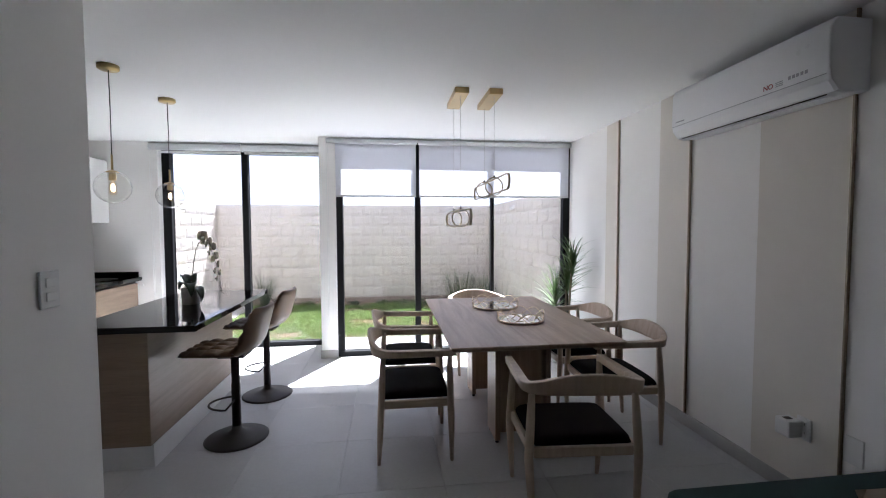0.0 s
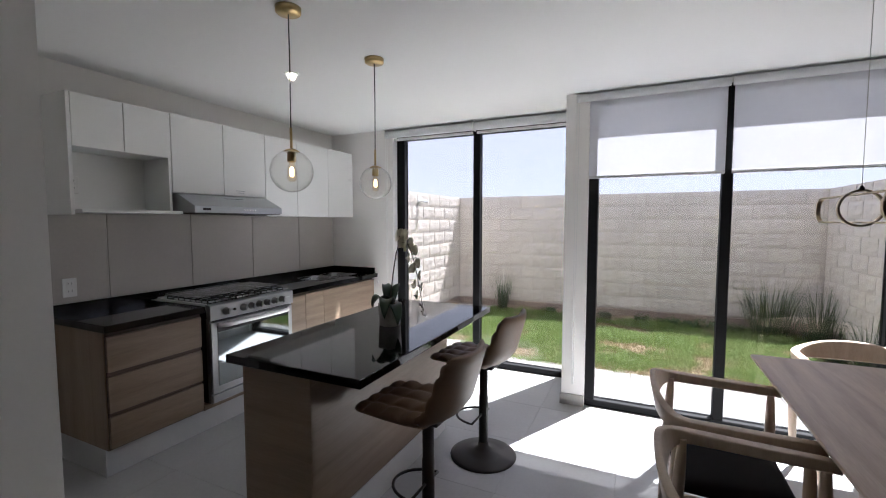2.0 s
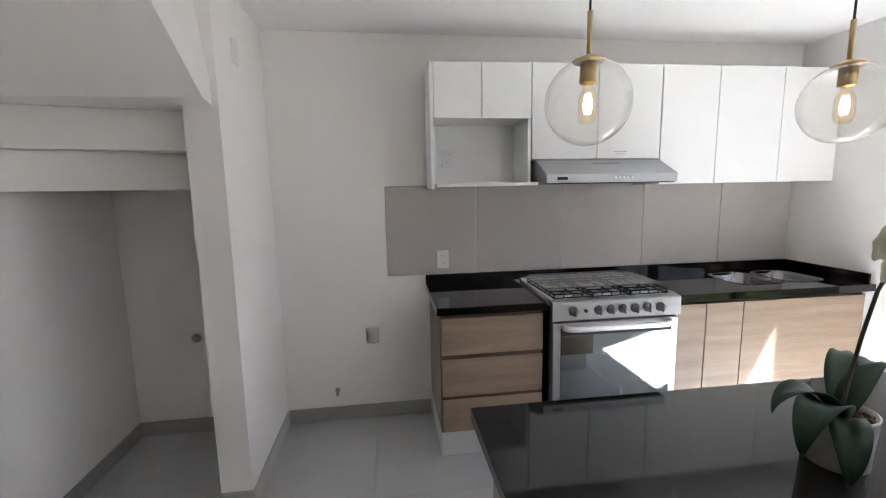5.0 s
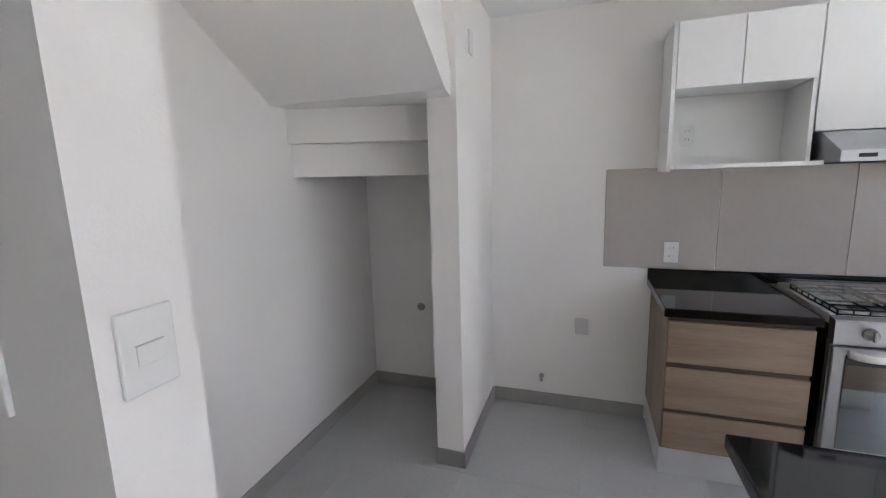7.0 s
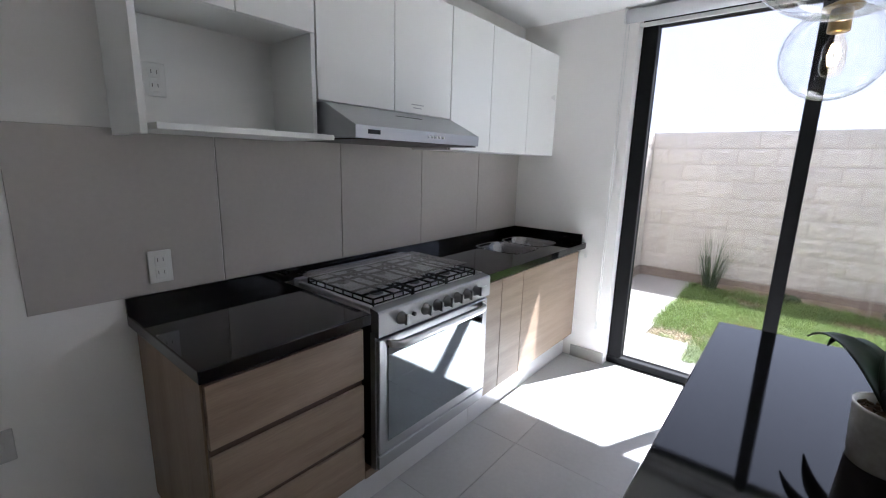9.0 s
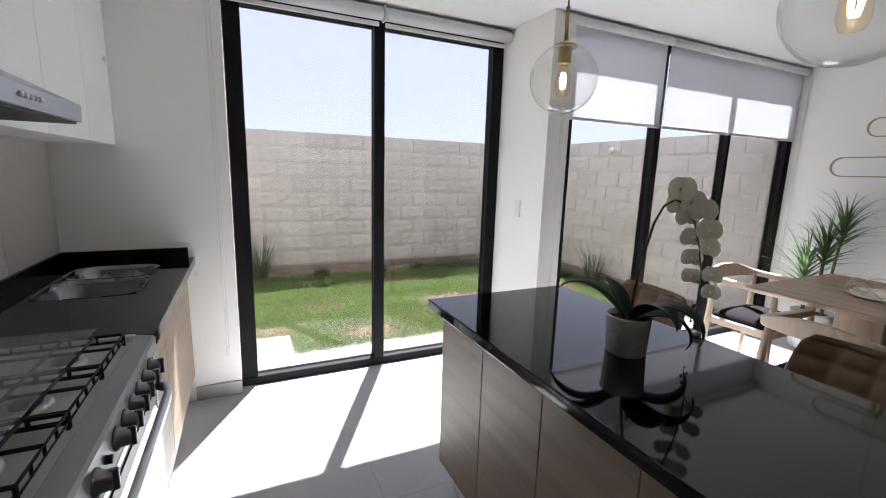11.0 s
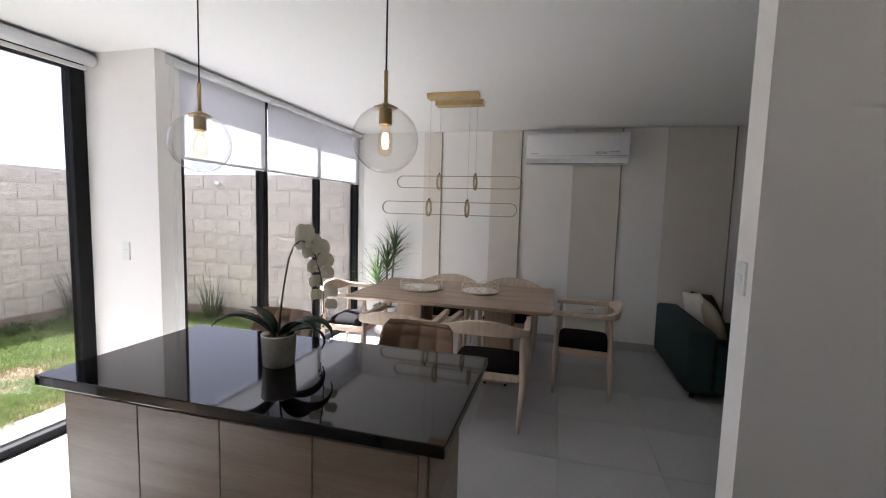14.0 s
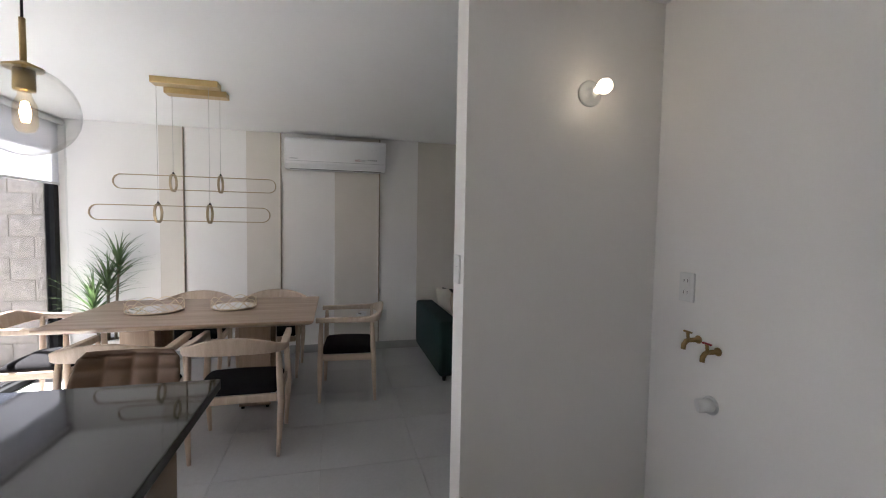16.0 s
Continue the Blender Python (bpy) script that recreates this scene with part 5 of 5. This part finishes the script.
def orchid(x, y, z):
    rnd = random.Random(3)
    o = thing("potted_orchid", "cream orchid with a drooping spray in a silvered pot", "plant", (x, y, z))
    part("pot", lathe(bmesh.new(), [(0, 0.0), (0.056, 0.0), (0.060, 0.004), (0.066, 0.118), (0.067, 0.124), (0.062, 0.124), (0.060, 0.105), (0, 0.104)], 36), M["pot_grey"], o, "mottled silver-grey pot")
    bm = bmesh.new()
    for k in range(60):
        a, r = rnd.uniform(0, 6.28), 0.056 * rnd.random() ** 0.5
        s = rnd.uniform(0.005, 0.010)
        m = Matrix.Translation((r * math.cos(a), r * math.sin(a), 0.107 + rnd.uniform(0, 0.01))) @ Euler((rnd.uniform(0, 3), rnd.uniform(0, 3), 0)).to_matrix().to_4x4() @ Matrix.Diagonal((s, s * 0.6, s * 0.4, 1))
        bmesh.ops.create_cube(bm, size=2, matrix=m)
    part("bark", bm, M["moss"], o, "loose bark chips")
    for h, ln, rise, dr, w in ((114, 0.28, 0.85, 2.1, 0.031), (-66, 0.27, 0.80, 3.1, 0.040), (132, 0.25, 1.0, 2.0, 0.031), (-44, 0.235, 0.45, 2.9, 0.034), (94, 0.17, 1.2, 1.3, 0.030), (-92, 0.21, 1.0, 2.8, 0.034)):
        part("leaf", broad_leaf((0.012 * math.cos(radians(h)), 0.012 * math.sin(radians(h)), 0.108), radians(h), ln, rise, dr, w), M["orchid_leaf"], o, "broad dark green leaf")
    spine = [(0.0, 0.0, 0.105), (0.010, 0.0, 0.20), (0.028, -0.004, 0.31), (0.050, -0.010, 0.41), (0.074, -0.018, 0.462), (0.106, -0.029, 0.483), (0.142, -0.041, 0.468), (0.175, -0.052, 0.415), (0.202, -0.060, 0.335), (0.222, -0.064, 0.25), (0.236, -0.056, 0.165), (0.236, -0.040, 0.085)]
    part("stem", tube(bmesh.new(), spine, 0.0032, 8, taper=[1.2] * 4 + [1.0] * 4 + [0.8, 0.7, 0.6, 0.5]), M["stem"], o)

    def along(u):
        u = u * (len(spine) - 1)
        i = min(int(u), len(spine) - 2)
        return Vector(spine[i]).lerp(Vector(spine[i + 1]), u - i)

    for k in range(13):
        u = 0.44 + 0.45 * k / 12
        c = along(u)
        turn = (0.3 if k % 2 else -0.25) + rnd.uniform(-0.3, 0.3)
        face = Vector((math.cos(radians(205) + turn), math.sin(radians(205) + turn), 0.1)).normalized()
        off = Vector((0.012, ((-0.028, 0.006)[k] if k < 2 else 0.038 if k % 2 else -0.036), (0.034 if k < 2 else 0.008) + rnd.uniform(-0.008, 0.010)))
        part("flower_stalk", tube(bmesh.new(), [c, c + off * 0.6 + face * 0.006, c + off + face * 0.018], 0.0016, 6), M["stem"], o)
        c = c + face * 0.022 + off
        rot = face.to_track_quat("Z", "Y").to_matrix().to_4x4()
        s = 1.16 - 0.42 * k / 12
        fl = bmesh.new()
        for j, (ang, ln, w) in enumerate(((90, 0.033, 0.021), (210, 0.031, 0.019), (330, 0.031, 0.019), (12, 0.037, 0.031), (168, 0.037, 0.031))):
            ang = radians(ang + rnd.uniform(-6, 6))
            rows = []
            for q in range(6):
                t = q / 5
                ww = w * math.sin(math.pi * (0.08 + 0.89 * t)) ** 0.5
                zc = -0.010 * t * t + 0.004 * t + (0.003 if j > 2 else 0)
                rows.append([fl.verts.new(Vector((ln * t * math.cos(ang) - e * ww * math.sin(ang), ln * t * math.sin(ang) + e * ww * math.cos(ang), zc - 0.004 * e * e))) for e in (-1, 0, 1)])
            for a, b in zip(rows, rows[1:]):
                for e in range(2):
                    fl.faces.new((a[e], a[e + 1], b[e + 1], b[e])).smooth = True
        bmesh.ops.transform(fl, matrix=Matrix.Translation(c) @ rot @ Matrix.Scale(s, 4), verts=fl.verts)
        head = part("flower", fl, M["petal"], o, "cream orchid flower")
        lip = bmesh.new()
        bmesh.ops.create_icosphere(lip, subdivisions=1, radius=0.006, matrix=Matrix.Translation(c + face * 0.006) @ rot @ Matrix.Diagonal((0.8, 1.2, 1, 1)))
        part("lip", lip, M["petal"], head)
    for k in range(6):
        c = along(0.93 + 0.069 * k / 5) + Vector((rnd.uniform(-0.014, 0.014), rnd.uniform(-0.014, 0.014), -0.004))
        bd = bmesh.new()
        bmesh.ops.create_icosphere(bd, subdivisions=2, radius=0.0058 - 0.0004 * k, matrix=Matrix.Translation(c) @ Matrix.Diagonal((1, 1, 1.3, 1)))
        part("bud", smooth_all(bd), M["bud"], o, "small dark bud")


orchid(-1.243, 4.158, 0.881)


# ---- garden ----
GX0, GX1, GY = -3.10, 2.345, 9.60
GZ = -0.10
structure("ground", boxed(-60, 60, 6.30, 120, GZ - 0.5, GZ - 0.06), M["soil"], "bare earth under the garden")


def lawn_bed():
    bm = bmesh.new()
    nx, ny = 70, 44
    x0, x1, y0, y1 = -2.36, GX1, 6.80, GY
    g = {}
    for i in range(nx + 1):
        for j in range(ny + 1):
            x, y = x0 + (x1 - x0) * i / nx, y0 + (y1 - y0) * j / ny
            e = min(1, min(x - x0, y - y0) / 0.08)
            h = 0.02 * noise.noise((x * 1.3, y * 1.3, 0)) + 0.014 * noise.noise((x * 6, y * 6, 2)) + 0.05 * max(0, (y - 9.2) / 0.4)
            g[i, j] = bm.verts.new((x, y, GZ - 0.005 + h * max(0, e)))
    for i in range(nx):
        for j in range(ny):
            bm.faces.new((g[i, j], g[i + 1, j], g[i + 1, j + 1], g[i, j + 1])).smooth = True
    return bm


structure("lawn_soil", lawn_bed(), M["soil"], "dry brown earth of the lawn and border")

# concrete strips along the house and the side yard
for x0, x1, y0, y1 in ((-3.10, -2.37, 8.30, 9.60), (-3.10, -2.37, 7.09, 8.296), (-3.10, -2.37, 6.30, 7.086), (-2.366, -2.00, 6.804, 7.19), (-2.366, -1.30, 6.30, 6.80), (-1.296, -0.02, 6.30, 6.80), (-0.016, 1.20, 6.30, 6.80), (1.204, 2.345, 6.30, 6.80), (-0.335, 1.20, 5.72, 6.296), (1.204, 2.385, 5.72, 6.296)):
    structure("pavement", boxed(x0, x1, y0, y1, GZ - 0.08, GZ + 0.012, bevel=0.006), M["concrete"], "pale concrete garden slab")
dr = thing("floor_drain", "round metal drain in the garden concrete", "drain", (-2.60, 6.80, GZ + 0.012))
part("grate", lathe(bmesh.new(), [(0, 0.0), (0.055, 0.0), (0.055, 0.004), (0.046, 0.005), (0, 0.003)], 24), M["steel_dark"], dr)


def grass(n, seed, dry=False):
    rnd = random.Random(seed)
    verts, faces = [], []
    while len(faces) < n:
        x, y = rnd.uniform(-2.40, GX1 - 0.03), rnd.uniform(6.74, 9.54)
        patch = noise.noise((x * 1.5, y * 2.1, 7.3)) + 0.5 * noise.noise((x * 4.5, y * 4.5, 1.1))
        if x < -1.99 + 0.02 * noise.noise((y * 9, 0, 1)) and y < 7.17 + 0.04 * noise.noise((x * 5, 0, 8)):
            continue
        if y > 9.44 + 0.14 * noise.noise((x * 3, 0, 4)):
            continue
        if dry and patch > 0.05 + rnd.uniform(-0.15, 0.2) or not dry and patch < -0.11 + rnd.uniform(-0.25, 0.12):
            continue
        h = rnd.uniform(0.022, 0.055) * (0.55 if dry else 1.35 if patch > 0.25 else 1.0)
        a = rnd.uniform(0, 6.283)
        w = rnd.uniform(0.0028, 0.0048)
        lx, ly = rnd.gauss(0, 0.7) * h, rnd.gauss(0, 0.7) * h
        c, s = math.cos(a) * w, math.sin(a) * w
        z = GZ - 0.002 + 0.02 * noise.noise((x * 1.3, y * 1.3, 0))
        k = len(verts)
        verts += [(x - c, y - s, z), (x + c, y + s, z), (x + lx * 0.4 + c * 0.7, y + ly * 0.4 + s * 0.7, z + h * 0.6), (x + lx * 0.4 - c * 0.7, y + ly * 0.4 - s * 0.7, z + h * 0.6), (x + lx, y + ly, z + h)]
        faces += [(k, k + 1, k + 2, k + 3), (k + 3, k + 2, k + 4)]
    me = bpy.data.meshes.new("grass")
    me.from_pydata(verts, [], faces)
    me.materials.append(M["dry_grass" if dry else "grass"])
    return tagged(new("dry_grass" if dry else "grass", me), "short straw-coloured blades in the lawn" if dry else "short patchy green lawn with dry spots", "grass", kind="stuff")


grass(150000, 11)
grass(60000, 12, True)


def blade_clump(name, label, x, y, n, h, seed, spread=0.1, mat="dry_leaf"):
    rnd = random.Random(seed)
    p = thing(name, label, "plant", (x, y, GZ + 0.02))
    for s in range(3):
        bm = bmesh.new()
        for k in range(n // 3):
            r, a = spread * rnd.random() ** 0.6, rnd.uniform(0, 6.283)
            strap(bm, (r * math.cos(a), r * math.sin(a), -0.04), a + rnd.uniform(-0.6, 0.6), h * rnd.uniform(0.6, 1.1), rnd.uniform(1.15, 1.5), rnd.uniform(0.1, 0.7), rnd.uniform(0.005, 0.008), 6)
        part("blades", bm, M[mat], p)


blade_clump("sword_plant", "spiky grey-green grass clump by the garden wall", -2.16, 9.36, 60, 0.80, 1, 0.08)
blade_clump("sword_plant", "large spiky grass clump in the garden corner", 1.70, 9.32, 180, 0.84, 2, 0.27)
blade_clump("sword_plant", "spiky grass clump by the side wall", 2.14, 8.95, 120, 0.78, 3, 0.17)
blade_clump("sword_plant", "spiky grass clump by the side wall", 2.18, 7.75, 48, 0.74, 4, 0.10)


def low_shrub(x, y, r, seed, mat):
    rnd = random.Random(seed)
    p = thing("ground_cover", "low leafy green plant along the garden wall", "plant", (x, y, GZ + 0.02), group="border plants")
    bm = bmesh.new()
    for k in range(120):
        a, q = rnd.uniform(0, 6.283), r * rnd.random() ** 0.5
        strap(bm, (q * math.cos(a), q * math.sin(a), rnd.uniform(-0.02, 0.06)), rnd.uniform(0, 6.283), rnd.uniform(0.04, 0.09), rnd.uniform(0.2, 1.2), 1.2, rnd.uniform(0.008, 0.016), 4)
    part("leaves", bm, M[mat], p)


for k, (x, y, r) in enumerate(((-1.35, 9.38, 0.12), (-0.45, 9.42, 0.10), (0.10, 9.36, 0.13), (0.42, 9.36, 0.18), (0.70, 9.30, 0.20), (0.98, 9.34, 0.20), (1.25, 9.30, 0.18), (2.10, 8.45, 0.14), (2.05, 8.15, 0.10))):
    low_shrub(x, y, r, 20 + k, "dracaena" if k != 1 else "dry_leaf")

# garden walls: split-face blocks on a stained footing
structure("garden_wall_north", boxed(GX0 - 0.2, GX1 + 0.2, GY + 0.0095, GY + 0.18, GZ - 0.4, 1.915), M["mortar"], "mortar core of the far garden wall")
structure("garden_wall_west", boxed(GX0 - 0.18, GX0 - 0.0095, 6.30, GY + 0.0095, GZ - 0.4, 1.915), M["mortar"], "mortar core of the side garden wall")
structure("garden_wall_east", boxed(GX1 + 0.0095, GX1 + 0.18, 5.70, GY + 0.0095, GZ - 0.4, 1.915), M["mortar"], "mortar core of the side garden wall")
structure("footing_north", boxed(GX0, GX1, GY - 0.03, GY + 0.0085, GZ - 0.2, 0.035, bevel=0.008), M["render"], "earth-stained concrete footing")
structure("footing_west", boxed(GX0 - 0.0085, GX0 + 0.03, 6.32, GY - 0.031, GZ - 0.2, 0.035, bevel=0.008), M["render"], "earth-stained concrete footing")
structure("footing_east", boxed(GX1 - 0.02, GX1 + 0.0085, 5.71, GY - 0.031, GZ - 0.2, 0.035, bevel=0.008), M["render"], "earth-stained concrete footing")


def block_mesh(length, height, seed):
    """A split-face block lying along x, its rough face towards -y."""
    rnd = random.Random(seed)
    bm = bmesh.new()
    nx, nz = 7, 4
    g = {}
    for i in range(nx + 1):
        for j in range(nz + 1):
            x, z = length * i / nx, height * j / nz
            rim = i in (0, nx) or j in (0, nz)
            d = 0.002 if rim else -rnd.uniform(0.001, 0.009)
            jx, jz = (0, 0) if rim else (rnd.uniform(-0.016, 0.016), rnd.uniform(-0.012, 0.012))
            g[i, j] = bm.verts.new((x + jx, d, z + jz))
    for i in range(nx):
        for j in range(nz):
            bm.faces.new((g[i, j], g[i + 1, j], g[i + 1, j + 1], g[i, j + 1]))
    ring = [g[i, 0] for i in range(nx + 1)] + [g[nx, j] for j in range(1, nz + 1)] + [g[i, nz] for i in range(nx - 1, -1, -1)] + [g[0, j] for j in range(nz - 1, 0, -1)]
    back = [bm.verts.new((v.co.x, 0.0115, v.co.z)) for v in ring]
    for k in range(len(ring)):
        bm.faces.new((ring[k], back[k], back[(k + 1) % len(ring)], ring[(k + 1) % len(ring)]))
    return mesh_of("block", bm, M["block"])


BL, BH, JT = 0.40, 0.2085, 0.011
whole = [block_mesh(BL - JT, BH - JT, 100 + k) for k in range(7)]
cut = {}


def lay_blocks(parent, m, run, z0, rows):
    rnd = random.Random(int(run * 100))
    for r in range(rows):
        x = -0.2 if r % 2 else 0.0
        while x < run - 0.03:
            a, b = max(x, 0.0), min(x + BL, run)
            ln = round(b - a - JT, 3)
            if ln > 0.03:
                if ln > BL - JT - 0.005:
                    me = rnd.choice(whole)
                else:
                    me = cut.setdefault(ln, block_mesh(ln, BH - JT, int(ln * 1000)))
                ob = new("block", me)
                ob.parent = parent
                ob.matrix_world = m @ pose(a + JT / 2, 0, z0 + r * BH)
            x += BL


gw = bpy.data.objects
lay_blocks(gw["garden_wall_north"], pose(GX0, GY, 0), GX1 - GX0, 0.047, 9)
lay_blocks(gw["garden_wall_west"], pose(GX0, 6.32, 0, 0, 0, 90), GY - 6.32, 0.047, 9)
lay_blocks(gw["garden_wall_east"], pose(GX1, GY, 0, 0, 0, -90), GY - 5.71, 0.047, 9)


def garden_lamp(x, y, z, turn):
    g = thing("garden_lamp", "white round spot lamp high on the side garden wall", "wall lamp", (x, y, z), turn, "lamps on the garden walls")
    part("mount", lathe(bmesh.new(), [(0, 0.002), (0.046, 0.002), (0.048, 0.006), (0.046, 0.018), (0.036, 0.024), (0, 0.025)], 24, axis="x"), M["plastic"], g)
    part("stem", tube(bmesh.new(), [(0.022, 0, 0), (0.05, 0.02, -0.002), (0.065, 0.045, -0.004)], 0.009, 10), M["plastic"], g)
    part("spot", tube(bmesh.new(), [(0.05, 0.035, -0.002), (0.062, 0.06, -0.006), (0.085, 0.115, -0.012), (0.09, 0.125, -0.013)], 0.028, 16, taper=[0.55, 0.85, 1.0, 1.05]), M["plastic"], g)


garden_lamp(GX1, 7.76, 1.785, 180)
garden_lamp(GX0, 7.945, 1.785, 0)
ls = thing("laundry_sink", "small white laundry sink on the side garden wall", "sink", (GX0, 7.20, 0.66))
bm = bmesh.new()
for x0, x1, y0, y1, z0, z1 in ((0.003, 0.27, 0, 0.36, 0.0, 0.03), (0.003, 0.035, 0, 0.36, 0.0301, 0.18), (0.24, 0.27, 0, 0.36, 0.0301, 0.18), (0.0351, 0.2399, 0, 0.03, 0.0301, 0.18), (0.0351, 0.2399, 0.33, 0.36, 0.0301, 0.18)):
    box(bm, x0, x1, y0, y1, z0, z1, bevel=0.006)
part("basin", bm, M["plastic"], ls)
part("bracket", boxed(0.003, 0.20, 0.06, 0.085, -0.06, -0.001, bevel=0.003), M["plastic"], ls)
part("bracket", boxed(0.003, 0.20, 0.275, 0.30, -0.06, -0.001, bevel=0.003), M["plastic"], ls)
gt = thing("garden_tap", "small brass garden tap above the sink", "tap", (GX0, 7.38, 0.98))
part("spout", tube(bmesh.new(), [(-0.008, 0, 0), (0.05, 0, 0), (0.075, 0, -0.008), (0.08, 0, -0.04)], 0.010, 10), M["old_brass"], gt)
part("handle", boxed(0.03, 0.045, -0.03, 0.03, 0.022, 0.030, bevel=0.002), M["old_brass"], gt)
part("stem", tube(bmesh.new(), [(0.0375, 0, 0.0), (0.0375, 0, 0.026)], 0.006, 8), M["old_brass"], gt)

# ---- floor tiles ----
TP, TJ, FX, FY = 0.59, 0.0018, -0.05, 3.055
floor_ob = bpy.data.objects["floor_base"]
tiles = {}


def floor_tile(x0, x1, y0, y1):
    key = (round(x1 - x0, 3), round(y1 - y0, 3))
    if key not in tiles:
        tiles[key] = mesh_of("tile", boxed(0, x1 - x0 - TJ, 0, y1 - y0 - TJ, -0.008, 0.0, bevel=0.0004), M["tile"])
    ob = new("tile", tiles[key])
    ob.parent = floor_ob
    ob.matrix_world = pose(x0 + TJ / 2, y0 + TJ / 2, 0)


def paved(ax, bx, ay, by):
    i = math.floor((ax - FX) / TP)
    while FX + i * TP < bx:
        j = math.floor((ay - FY) / TP)
        while FY + j * TP < by:
            x0, x1 = max(ax, FX + i * TP), min(bx, FX + (i + 1) * TP)
            y0, y1 = max(ay, FY + j * TP), min(by, FY + (j + 1) * TP)
            if x1 - x0 > 0.02 and y1 - y0 > 0.02:
                floor_tile(x0, x1, y0, y1)
            j += 1
        i += 1


paved(XW, SLAB_W, LAUNDRY, 2.465)
paved(SLAB_E, XE, YS, 2.465)
paved(XW, XE, 2.465, 5.415)
paved(XW, -0.335, 5.415, 6.14)
paved(-0.335, XE, 5.415, 5.61)
